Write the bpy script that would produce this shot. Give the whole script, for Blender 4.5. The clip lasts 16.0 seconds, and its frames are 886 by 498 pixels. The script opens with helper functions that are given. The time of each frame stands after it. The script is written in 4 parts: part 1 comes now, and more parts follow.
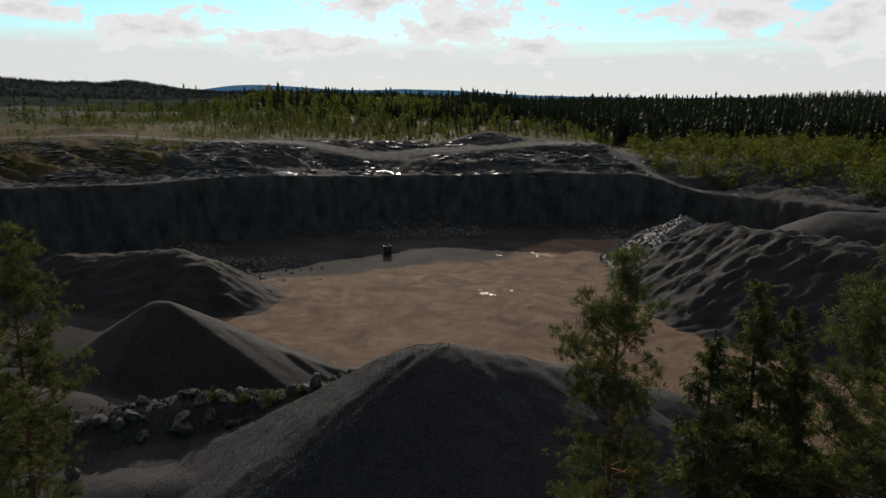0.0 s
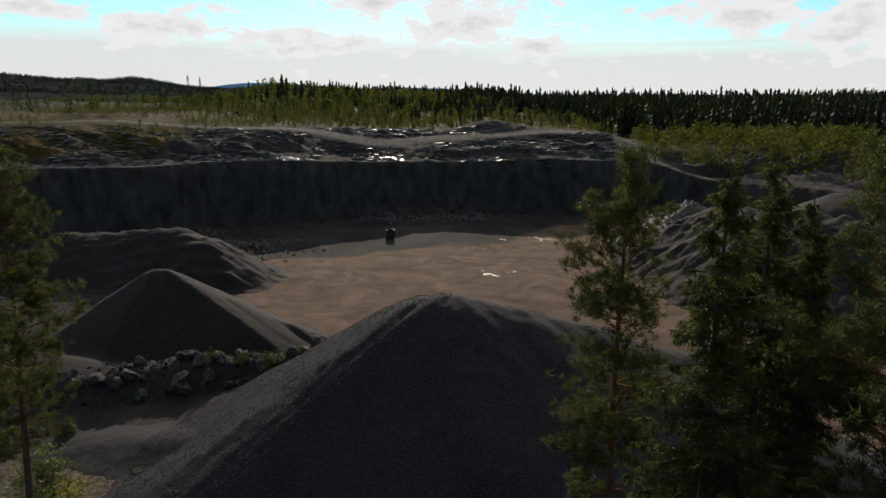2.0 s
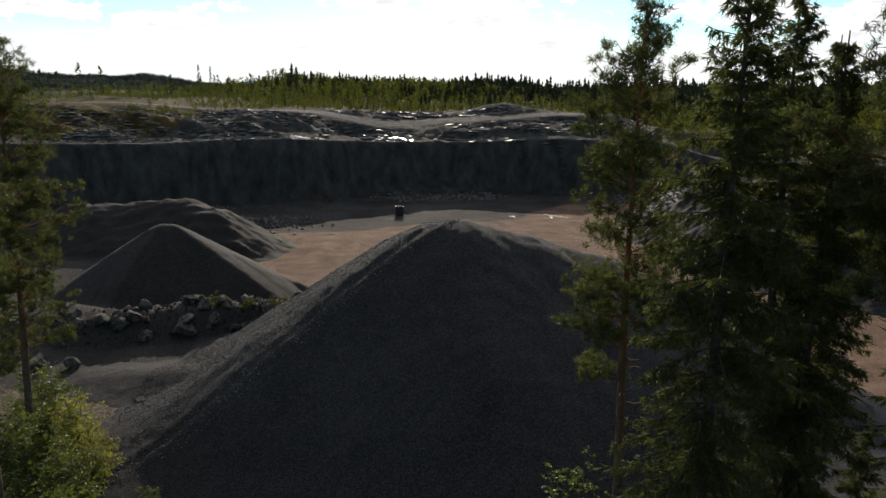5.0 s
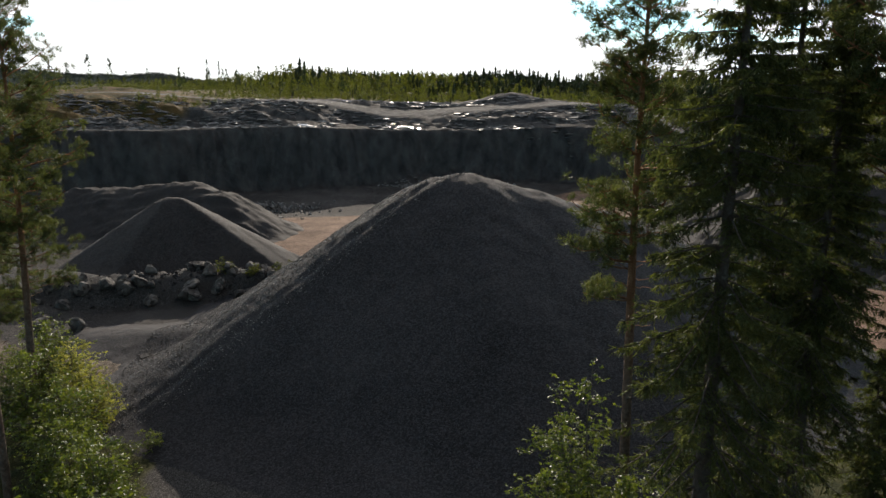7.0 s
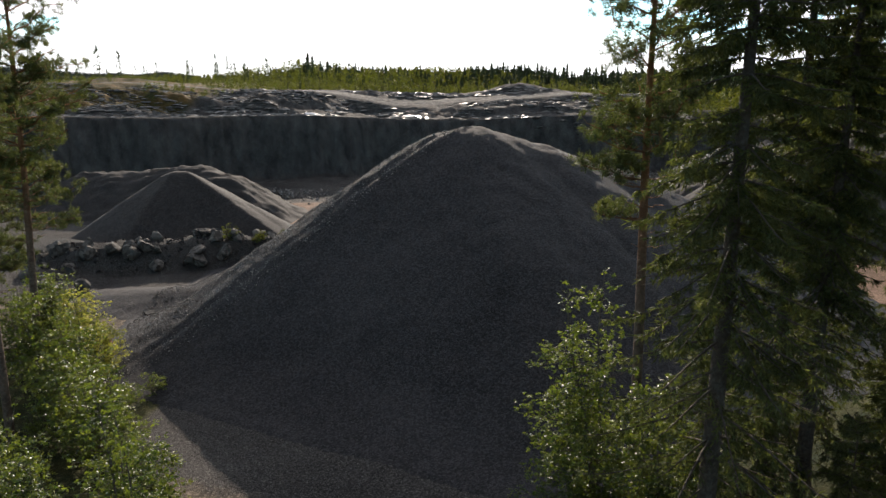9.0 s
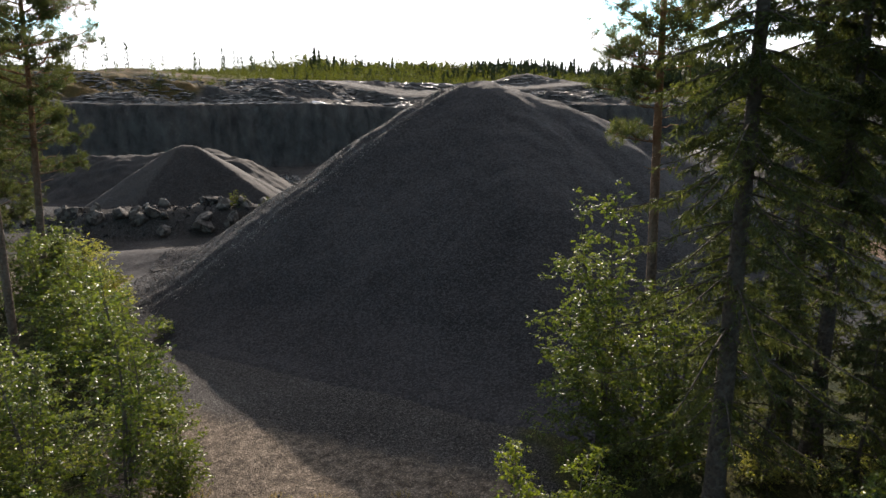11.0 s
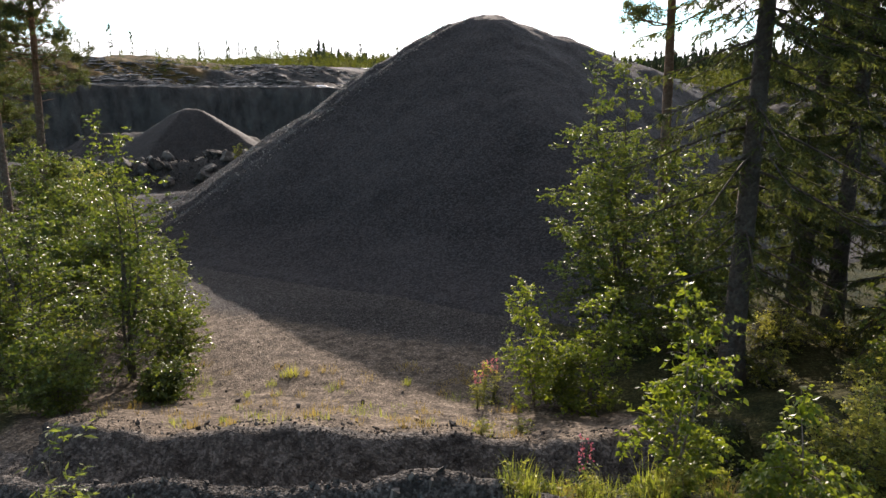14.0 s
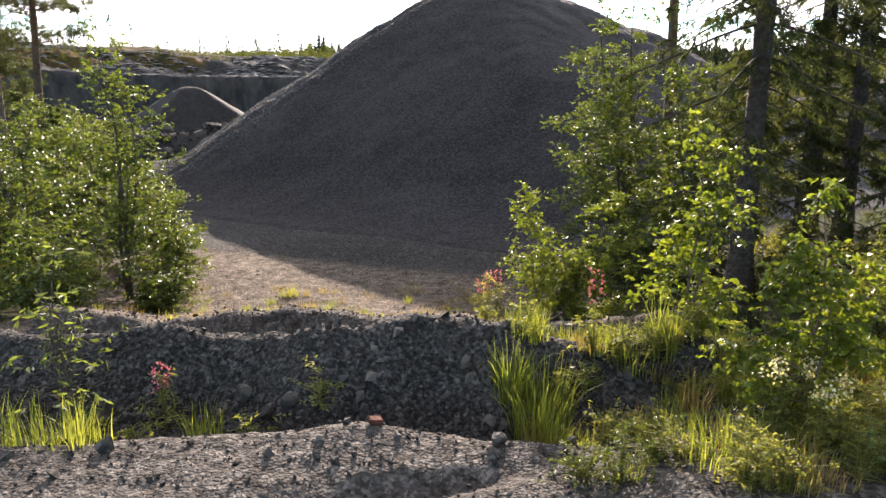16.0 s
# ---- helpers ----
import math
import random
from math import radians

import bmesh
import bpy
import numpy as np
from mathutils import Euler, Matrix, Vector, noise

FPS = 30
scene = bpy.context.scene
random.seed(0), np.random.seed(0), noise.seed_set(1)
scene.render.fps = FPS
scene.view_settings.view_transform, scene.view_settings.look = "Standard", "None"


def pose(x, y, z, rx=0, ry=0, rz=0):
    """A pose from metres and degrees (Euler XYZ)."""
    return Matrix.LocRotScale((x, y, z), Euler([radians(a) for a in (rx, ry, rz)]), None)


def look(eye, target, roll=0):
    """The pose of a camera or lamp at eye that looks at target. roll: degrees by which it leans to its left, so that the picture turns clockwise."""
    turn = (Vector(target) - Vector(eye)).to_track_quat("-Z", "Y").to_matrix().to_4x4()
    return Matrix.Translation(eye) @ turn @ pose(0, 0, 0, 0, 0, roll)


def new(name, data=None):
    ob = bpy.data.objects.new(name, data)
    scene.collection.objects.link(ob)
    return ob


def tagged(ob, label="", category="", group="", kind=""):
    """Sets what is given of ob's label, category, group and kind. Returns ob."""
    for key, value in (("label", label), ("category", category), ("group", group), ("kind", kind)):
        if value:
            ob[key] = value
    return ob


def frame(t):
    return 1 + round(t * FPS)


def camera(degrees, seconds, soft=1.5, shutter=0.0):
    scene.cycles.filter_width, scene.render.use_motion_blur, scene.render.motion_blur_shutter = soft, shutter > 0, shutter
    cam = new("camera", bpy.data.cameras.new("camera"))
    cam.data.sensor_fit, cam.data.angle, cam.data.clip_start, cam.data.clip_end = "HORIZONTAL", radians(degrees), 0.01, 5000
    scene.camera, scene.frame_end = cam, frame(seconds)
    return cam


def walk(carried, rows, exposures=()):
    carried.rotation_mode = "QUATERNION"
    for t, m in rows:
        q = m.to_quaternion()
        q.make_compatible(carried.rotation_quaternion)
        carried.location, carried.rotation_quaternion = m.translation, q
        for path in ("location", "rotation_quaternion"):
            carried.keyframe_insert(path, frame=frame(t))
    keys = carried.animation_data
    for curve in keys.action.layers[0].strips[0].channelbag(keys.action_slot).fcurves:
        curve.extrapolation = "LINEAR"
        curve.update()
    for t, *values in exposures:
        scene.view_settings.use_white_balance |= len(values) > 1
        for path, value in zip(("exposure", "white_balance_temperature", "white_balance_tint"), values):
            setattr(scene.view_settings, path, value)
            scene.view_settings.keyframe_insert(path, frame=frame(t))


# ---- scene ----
cam = camera(66.20, 16.0)
# seconds, x, y, z, yaw, pitch, roll
ROWS = [
    (0.0, -0.000, -0.000, 24.300, 0.00, -12.50, 0.13),
    (0.5, 0.034, 0.050, 23.500, 0.06, -12.51, 0.18),
    (1.0, 0.079, 0.107, 22.716, 0.15, -12.53, 0.23),
    (1.5, 0.113, 0.131, 21.966, 0.25, -12.54, 0.26),
    (2.0, 0.117, 0.131, 21.228, 0.35, -12.57, 0.28),
    (2.5, 0.117, 0.124, 20.491, 0.46, -12.61, 0.29),
    (3.0, 0.118, 0.131, 19.756, 0.58, -12.64, 0.29),
    (3.5, 0.112, 0.120, 19.032, 0.71, -12.65, 0.27),
    (4.0, 0.142, 0.106, 18.325, 0.85, -12.68, 0.25),
    (6.5, 0.382, -0.004, 15.071, 1.70, -12.77, 0.02),
    (7.0, 0.396, -0.008, 14.427, 1.86, -12.79, -0.04),
    (7.5, 0.401, -0.002, 13.785, 2.04, -12.80, -0.10),
    (8.0, 0.420, -0.008, 13.140, 2.20, -12.81, -0.15),
    (8.5, 0.422, -0.025, 12.510, 2.36, -12.79, -0.18),
    (9.0, 0.416, -0.062, 11.896, 2.51, -12.80, -0.19),
    (11.5, 0.262, -0.393, 8.986, 3.12, -12.87, -0.19),
    (12.0, 0.255, -0.443, 8.408, 3.21, -12.86, -0.22),
    (12.5, 0.260, -0.487, 7.852, 3.30, -12.86, -0.24),
    (13.0, 0.245, -0.507, 7.288, 3.35, -12.88, -0.25),
    (13.5, 0.203, -0.548, 6.726, 3.37, -12.89, -0.23),
    (14.0, 0.186, -0.584, 6.193, 3.38, -12.91, -0.18),
    (14.5, 0.166, -0.626, 5.673, 3.40, -12.90, -0.12),
    (15.0, 0.155, -0.669, 5.132, 3.42, -12.93, -0.07),
    (15.5, 0.148, -0.726, 4.633, 3.40, -12.95, -0.04),
    (16.0, 0.124, -0.755, 4.300, 3.38, -12.95, -0.00),
]
walk(cam, [(t, pose(x, y, z, 90 + pitch, -roll, yaw)) for t, x, y, z, yaw, pitch, roll in ROWS],
     [(0.0, -0.3, 6500, 10), (4.0, 0.0, 6500, 10), (7.0, 0.65, 6500, 11), (9.0, 1.0, 6550, 13), (12.0, 1.15, 6550, 15), (14.0, 1.35, 6550, 17), (16.0, 2.0, 6650, 19)])

# ---------------------------------------------------------------- sky and sun
SUN_EL, SUN_AZ = 22.6, -3.5
CLOUDS = [(-35.4, 6.7, 5.2, 1.2), (-29.5, 6.0, 2.6, 0.9), (-21.6, 5.0, 4.6, 1.1), (-10.7, 4.3, 7.0, 0.9), (-6.8, 7.4, 3.2, 1.0), (1.7, 5.9, 5.0, 1.9),
          (7.9, 3.9, 3.0, 0.8), (22.7, 6.4, 5.0, 1.5), (30.0, 5.2, 4.8, 2.3), (37.5, 5.2, 2.6, 1.6)]


def make_world():
    w = bpy.data.worlds.new("sky")
    scene.world = w
    w.use_nodes = True
    nt = w.node_tree
    nt.nodes.clear()
    N = lambda kind, **kw: node(nt, kind, **kw)
    out = N("ShaderNodeOutputWorld")
    sky = N("ShaderNodeTexSky")
    sky.sky_type, sky.sun_disc = "NISHITA", False
    sky.sun_elevation, sky.sun_rotation = radians(SUN_EL), radians(SUN_AZ)
    sky.air_density, sky.dust_density, sky.ozone_density = 1.0, 0.1, 5.0
    tc = N("ShaderNodeTexCoord")
    sep = N("ShaderNodeSeparateXYZ")
    nt.links.new(tc.outputs["Generated"], sep.inputs[0])
    deg = 180 / math.pi
    az = math_node(nt, "MULTIPLY", math_node(nt, "ARCTAN2", sep.outputs[0], sep.outputs[1]), deg)
    el = math_node(nt, "MULTIPLY", math_node(nt, "ARCSINE", sep.outputs[2]), deg)

    def smooth(value, a, b, lo, hi):
        mr = N("ShaderNodeMapRange", interpolation_type="SMOOTHSTEP")
        for i, v in ((1, a), (2, b), (3, lo), (4, hi)):
            mr.inputs[i].default_value = v
        nt.links.new(value, mr.inputs[0])
        return mr.outputs[0]

    def cloud_noise(ka, ke, detail, rough, shift):
        comb = N("ShaderNodeCombineXYZ")
        nt.links.new(math_node(nt, "MULTIPLY", az, ka), comb.inputs[0])
        nt.links.new(math_node(nt, "MULTIPLY", el, ke), comb.inputs[1])
        comb.inputs[2].default_value = shift
        nz = N("ShaderNodeTexNoise")
        nz.inputs["Scale"].default_value, nz.inputs["Detail"].default_value, nz.inputs["Roughness"].default_value = 1.0, detail, rough
        nt.links.new(comb.outputs[0], nz.inputs["Vector"])
        return nz.outputs[0]

    # cumulus heads: direction, height above the horizon, half width and half height in degrees
    heads = None
    for ca, ce, ra, re in CLOUDS:
        da = math_node(nt, "MULTIPLY", math_node(nt, "SUBTRACT", az, ca), 1 / ra)
        de = math_node(nt, "MULTIPLY", math_node(nt, "SUBTRACT", el, ce), 1 / re)
        d2 = math_node(nt, "ADD", math_node(nt, "MULTIPLY", da, da), math_node(nt, "MULTIPLY", de, de))
        g = math_node(nt, "EXPONENT", math_node(nt, "MULTIPLY", d2, -0.7))
        heads = g if heads is None else math_node(nt, "MAXIMUM", heads, g)
    lumps = cloud_noise(0.42, 0.85, 9, 0.62, 3.7)
    broken = smooth(el, 9.0, 16.0, 0.0, 0.62)
    dens = math_node(nt, "ADD", math_node(nt, "MAXIMUM", heads, broken), math_node(nt, "MULTIPLY_ADD", lumps, 3.0, -1.5))
    cov = smooth(dens, 0.32, 0.58, 0.0, 1.0)
    # veil of thin cloud towards the horizon, with faint streaks
    streaks = cloud_noise(0.05, 0.9, 5, 0.55, 8.1)
    veil = math_node(nt, "ADD", smooth(el, 1.6, 6.4, 0.93, 0.0), math_node(nt, "MULTIPLY_ADD", streaks, 0.9, -0.42))
    veil = smooth(veil, 0.0, 0.8, 0.0, 0.95)
    # bright rims and grey hearts, as in clouds lit from behind
    heart = smooth(dens, 0.66, 1.5, 1.0, 0.78)
    # clouds scatter most light on the sun's side of the sky
    side = smooth(sep.outputs[1], -0.2, 0.8, 1.6, 10.0)
    bright = math_node(nt, "MULTIPLY", heart, side)

    def tinted(value, colour):
        mx = N("ShaderNodeMix", data_type="RGBA", blend_type="MULTIPLY")
        mx.inputs[0].default_value = 1.0
        mx.inputs[6].default_value = (*colour, 1)
        nt.links.new(value, mx.inputs[7])
        return mx.outputs[2]

    def mixed(fac, a, b):
        mx = N("ShaderNodeMix", data_type="RGBA")
        nt.links.new(fac, mx.inputs[0])
        nt.links.new(a, mx.inputs[6])
        nt.links.new(b, mx.inputs[7])
        return mx.outputs[2]

    clear = tinted(sky.outputs[0], (1.45, 1.7, 1.42))
    air = mixed(veil, clear, tinted(math_node(nt, "MULTIPLY", side, 0.88), (0.99, 1.0, 1.0)))
    mix_out = mixed(cov, air, tinted(bright, (1.0, 1.0, 1.01)))
    bg = N("ShaderNodeBackground")
    bg.inputs["Strength"].default_value = 0.10
    nt.links.new(mix_out, bg.inputs[0])
    nt.links.new(bg.outputs[0], out.inputs[0])


def node(nt, kind, interpolation_type=None, data_type=None, blend_type=None, attribute_name=None):
    n = nt.nodes.new(kind)
    if interpolation_type:
        n.interpolation_type = interpolation_type
    if data_type:
        n.data_type = data_type
    if blend_type:
        n.blend_type = blend_type
    if attribute_name:
        n.attribute_name = attribute_name
    return n


def math_node(nt, op, a, b=None, c=None):
    n = nt.nodes.new("ShaderNodeMath")
    n.operation = op
    for i, v in enumerate((a, b, c)):
        if v is None:
            continue
        if isinstance(v, (int, float)):
            n.inputs[i].default_value = v
        else:
            nt.links.new(v, n.inputs[i])
    return n.outputs[0]


make_world()
sun = new("sun", bpy.data.lights.new("sun", "SUN"))
sun.data.energy, sun.data.angle, sun.data.color = 4.2, radians(0.6), (1.0, 0.88, 0.73)
sun_way = Vector((math.sin(radians(SUN_AZ)) * math.cos(radians(SUN_EL)), math.cos(radians(SUN_AZ)) * math.cos(radians(SUN_EL)), math.sin(radians(SUN_EL))))
sun.matrix_world = look(sun_way * 300, (0, 0, 0))

# ---------------------------------------------------------------- materials


def stony(name, dark, light, grain=9.0, patch=0.25, rough=0.9, bump=0.6, blotch=1.3, dist=0.06):
    """Mineral surface: colour by a coarse and a fine noise, broken stones in the relief."""
    m = bpy.data.materials.new(name)
    m.use_nodes = True
    nt = m.node_tree
    b = nt.nodes["Principled BSDF"]
    tc = node(nt, "ShaderNodeTexCoord")
    geo = node(nt, "ShaderNodeNewGeometry")
    big = node(nt, "ShaderNodeTexNoise")
    big.inputs["Scale"].default_value, big.inputs["Detail"].default_value = patch, 6
    vor = node(nt, "ShaderNodeTexVoronoi")
    vor.inputs["Scale"].default_value = grain
    fine = node(nt, "ShaderNodeTexNoise")
    fine.inputs["Scale"].default_value, fine.inputs["Detail"].default_value = grain * 0.45, 8
    for n in (big, vor, fine):
        nt.links.new(geo.outputs["Position"], n.inputs["Vector"])
    sepc = node(nt, "ShaderNodeSeparateColor")
    nt.links.new(vor.outputs["Color"], sepc.inputs[0])
    s = math_node(nt, "MULTIPLY", math_node(nt, "POWER", sepc.outputs[0], 1.8), 0.75)
    s = math_node(nt, "ADD", s, math_node(nt, "MULTIPLY", fine.outputs[0], 0.45))
    s = math_node(nt, "ADD", s, math_node(nt, "MULTIPLY_ADD", big.outputs[0], blotch, -0.48 * blotch))
    ramp = node(nt, "ShaderNodeValToRGB")
    ramp.color_ramp.elements[0].position, ramp.color_ramp.elements[0].color = 0.15, (*dark, 1)
    ramp.color_ramp.elements[1].position, ramp.color_ramp.elements[1].color = 0.85, (*light, 1)
    nt.links.new(s, ramp.inputs[0])
    nt.links.new(ramp.outputs[0], b.inputs["Base Color"])
    b.inputs["Roughness"].default_value = rough
    b.inputs["Specular IOR Level"].default_value = 0.14
    h = math_node(nt, "ADD", math_node(nt, "MULTIPLY", vor.outputs["Distance"], -0.6), fine.outputs[0])
    bp = node(nt, "ShaderNodeBump")
    bp.inputs["Strength"].default_value, bp.inputs["Distance"].default_value = bump, dist
    nt.links.new(h, bp.inputs["Height"])
    nt.links.new(bp.outputs[0], b.inputs["Normal"])
    return m


def ground_material():
    """One sheet of ground: gravel (paler where sunlit), brown quarry floor, bedrock, moss and grass by the masks of the
    sheet.
    """
    m = stony("ground", (0.017, 0.016, 0.0155), (0.075, 0.07, 0.066), grain=30, patch=0.12, bump=0.7)
    nt = m.node_tree
    b = nt.nodes["Principled BSDF"]
    col = b.inputs["Base Color"].links[0].from_socket
    geo = node(nt, "ShaderNodeNewGeometry")

    def layer(col, mask, dark, light, scale, wobble=0.35, detail=8, twist=0.0, upright=1.0):
        at = node(nt, "ShaderNodeAttribute", attribute_name=mask)
        nz = node(nt, "ShaderNodeTexNoise")
        nz.inputs["Scale"].default_value, nz.inputs["Detail"].default_value = scale, detail
        nz.inputs["Roughness"].default_value, nz.inputs["Distortion"].default_value = 0.65, twist
        stretch = node(nt, "ShaderNodeVectorMath")
        stretch.operation = "MULTIPLY"
        stretch.inputs[1].default_value = (1.0, 1.0, upright)
        nt.links.new(geo.outputs["Position"], stretch.inputs[0])
        nt.links.new(stretch.outputs[0], nz.inputs["Vector"])
        rp = node(nt, "ShaderNodeValToRGB")
        rp.color_ramp.elements[0].position, rp.color_ramp.elements[0].color = 0.35, (*dark, 1)
        rp.color_ramp.elements[1].position, rp.color_ramp.elements[1].color = 0.68, (*light, 1)
        nt.links.new(nz.outputs[0], rp.inputs[0])
        edge = node(nt, "ShaderNodeTexNoise")
        edge.inputs["Scale"].default_value, edge.inputs["Detail"].default_value = scale * 0.7, 6
        nt.links.new(geo.outputs["Position"], edge.inputs["Vector"])
        k = math_node(nt, "ADD", at.outputs["Fac"], math_node(nt, "MULTIPLY_ADD", edge.outputs[0], 2 * wobble, -wobble))
        mr = node(nt, "ShaderNodeMapRange", interpolation_type="SMOOTHSTEP")
        mr.inputs[1].default_value, mr.inputs[2].default_value = 0.35, 0.65
        nt.links.new(k, mr.inputs[0])
        mx = node(nt, "ShaderNodeMix", data_type="RGBA")
        nt.links.new(mr.outputs[0], mx.inputs[0])
        nt.links.new(col, mx.inputs[6])
        nt.links.new(rp.outputs[0], mx.inputs[7])
        return mx.outputs[2]

    col = layer(col, "floor", (0.10, 0.066, 0.047), (0.21, 0.14, 0.10), 0.16, detail=13, twist=1.6)
    col = layer(col, "rock", (0.030, 0.028, 0.0275), (0.086, 0.079, 0.074), 0.42, upright=0.5)
    col = layer(col, "heath", (0.028, 0.032, 0.012), (0.11, 0.066, 0.026), 0.22)
    # grey gravel lightened in colour for the sunlit tops of heap and bank
    col = layer(col, "grey", (0.036, 0.0325, 0.030), (0.135, 0.123, 0.112), 5.0, 0.2)
    # sandy track gravel, its tone lightened for the sun that falls on it
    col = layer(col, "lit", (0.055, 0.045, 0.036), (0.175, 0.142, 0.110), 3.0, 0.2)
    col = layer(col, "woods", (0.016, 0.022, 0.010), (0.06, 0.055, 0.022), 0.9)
    col = layer(col, "track", (0.075, 0.07, 0.066), (0.14, 0.13, 0.12), 0.6, 0.15)
    # grit: single lighter and darker stones in every layer
    grit = node(nt, "ShaderNodeTexVoronoi")
    grit.inputs["Scale"].default_value = 24
    nt.links.new(geo.outputs["Position"], grit.inputs["Vector"])
    gs = node(nt, "ShaderNodeSeparateColor")
    nt.links.new(grit.outputs["Color"], gs.inputs[0])
    gv = math_node(nt, "MULTIPLY_ADD", math_node(nt, "POWER", gs.outputs[1], 2.5), 1.1, 0.68)
    gm = node(nt, "ShaderNodeMix", data_type="RGBA", blend_type="MULTIPLY")
    gm.inputs[0].default_value = 1.0
    nt.links.new(col, gm.inputs[6])
    nt.links.new(gv, gm.inputs[7])
    col = gm.outputs[2]
    nt.links.new(col, b.inputs["Base Color"])
    # standing water lies in shallow films on the floor
    wet = node(nt, "ShaderNodeAttribute", attribute_name="wet")
    nz = node(nt, "ShaderNodeTexNoise")
    nz.inputs["Scale"].default_value, nz.inputs["Detail"].default_value = 0.45, 7
    nt.links.new(geo.outputs["Position"], nz.inputs["Vector"])
    k = math_node(nt, "MULTIPLY", wet.outputs["Fac"], nz.outputs[0])
    mr = node(nt, "ShaderNodeMapRange")
    for i, v in ((1, 0.54), (2, 0.62), (3, 0.9), (4, 0.12)):
        mr.inputs[i].default_value = v
    nt.links.new(k, mr.inputs[0])
    nt.links.new(mr.outputs[0], b.inputs["Roughness"])
    gl = node(nt, "ShaderNodeMapRange")
    for i, v in ((1, 0.06), (2, 0.9), (3, 0.5), (4, 0.05)):
        gl.inputs[i].default_value = v
    nt.links.new(mr.outputs[0], gl.inputs[0])
    nt.links.new(gl.outputs[0], b.inputs["Specular IOR Level"])
    bp = b.inputs["Normal"].links[0].from_node
    st = node(nt, "ShaderNodeMapRange")
    for i, v in ((1, 0.06), (2, 0.9), (3, 0.02), (4, 0.7)):
        st.inputs[i].default_value = v
    nt.links.new(mr.outputs[0], st.inputs[0])
    nt.links.new(st.outputs[0], bp.inputs["Strength"])
    return m


def leafy(name, dark, light, through_light=0.5, rough=0.45, spec=0.4, glow=(1.5, 1.45, 0.6)):
    m = bpy.data.materials.new(name)
    m.use_nodes = True
    nt = m.node_tree
    b = nt.nodes["Principled BSDF"]
    geo = node(nt, "ShaderNodeNewGeometry")
    nz = node(nt, "ShaderNodeTexNoise")
    nz.inputs["Scale"].default_value = 0.9
    nt.links.new(geo.outputs["Position"], nz.inputs["Vector"])
    s = math_node(nt, "ADD", math_node(nt, "MULTIPLY", geo.outputs["Random Per Island"], 0.6), math_node(nt, "MULTIPLY_ADD", nz.outputs[0], 1.2, -0.4))
    rp = node(nt, "ShaderNodeValToRGB")
    rp.color_ramp.elements[0].position, rp.color_ramp.elements[0].color = 0.1, (*dark, 1)
    rp.color_ramp.elements[1].position, rp.color_ramp.elements[1].color = 0.9, (*light, 1)
    nt.links.new(s, rp.inputs[0])
    nt.links.new(rp.outputs[0], b.inputs["Base Color"])
    b.inputs["Roughness"].default_value = rough
    b.inputs["Specular IOR Level"].default_value = spec
    tr = node(nt, "ShaderNodeBsdfTranslucent")
    br = node(nt, "ShaderNodeMix", data_type="RGBA", blend_type="MULTIPLY")
    br.inputs[0].default_value = 1.0
    br.inputs[7].default_value = (*glow, 1)
    nt.links.new(rp.outputs[0], br.inputs[6])
    nt.links.new(br.outputs[2], tr.inputs[0])
    mx = node(nt, "ShaderNodeMixShader")
    mx.inputs[0].default_value = through_light
    nt.links.new(b.outputs[0], mx.inputs[1])
    nt.links.new(tr.outputs[0], mx.inputs[2])
    nt.links.new(mx.outputs[0], nt.nodes["Material Output"].inputs[0])
    return m


def bark(name, low, high, z0, z1):
    """Bark with upright furrows; low on the trunk one colour, high another (as on a pine)."""
    m = stony(name, low, tuple(1.9 * c for c in low), grain=14, patch=1.2, bump=0.9)
    nt = m.node_tree
    b = nt.nodes["Principled BSDF"]
    col = b.inputs["Base Color"].links[0].from_socket
    tc = node(nt, "ShaderNodeTexCoord")
    sp = node(nt, "ShaderNodeSeparateXYZ")
    nt.links.new(tc.outputs["Object"], sp.inputs[0])
    mr = node(nt, "ShaderNodeMapRange")
    mr.inputs[1].default_value, mr.inputs[2].default_value = z0, z1
    nt.links.new(sp.outputs[2], mr.inputs[0])
    mx = node(nt, "ShaderNodeMix", data_type="RGBA")
    nt.links.new(mr.outputs[0], mx.inputs[0])
    nt.links.new(col, mx.inputs[6])
    mx.inputs[7].default_value = (*high, 1)
    nt.links.new(mx.outputs[2], b.inputs["Base Color"])
    return m


M_GROUND = ground_material()
M_GRAVEL = stony("dark_gravel", (0.013, 0.0124, 0.013), (0.046, 0.0435, 0.0455), grain=20.0, patch=0.3, bump=0.45, blotch=0.5, dist=0.06)
M_SAND = stony("dark_fine_gravel", (0.012, 0.011, 0.0108), (0.044, 0.040, 0.039), grain=16, patch=0.2, bump=0.3, blotch=0.6)
M_ROCK = stony("granite", (0.024, 0.022, 0.0205), (0.125, 0.113, 0.102), grain=4, patch=0.8, bump=0.5)
M_STONE = stony("crushed_stone", (0.04, 0.037, 0.035), (0.23, 0.213, 0.198), grain=6, patch=2.0, rough=0.75, bump=0.4)
M_PEBBLE = stony("dark_crushed_rock", (0.024, 0.0225, 0.0215), (0.092, 0.086, 0.080), grain=9, patch=0.8, bump=0.4)
M_SLAB = stony("split_granite", (0.026, 0.024, 0.023), (0.115, 0.105, 0.096), grain=4, patch=0.5, rough=0.5, bump=0.4)
M_SLAB.node_tree.nodes["Principled BSDF"].inputs["Specular IOR Level"].default_value = 0.3
M_SPRUCE = leafy("spruce_needles", (0.02, 0.028, 0.010), (0.102, 0.112, 0.044), 0.5, 0.6, 0.2, (1.3, 1.32, 0.62))
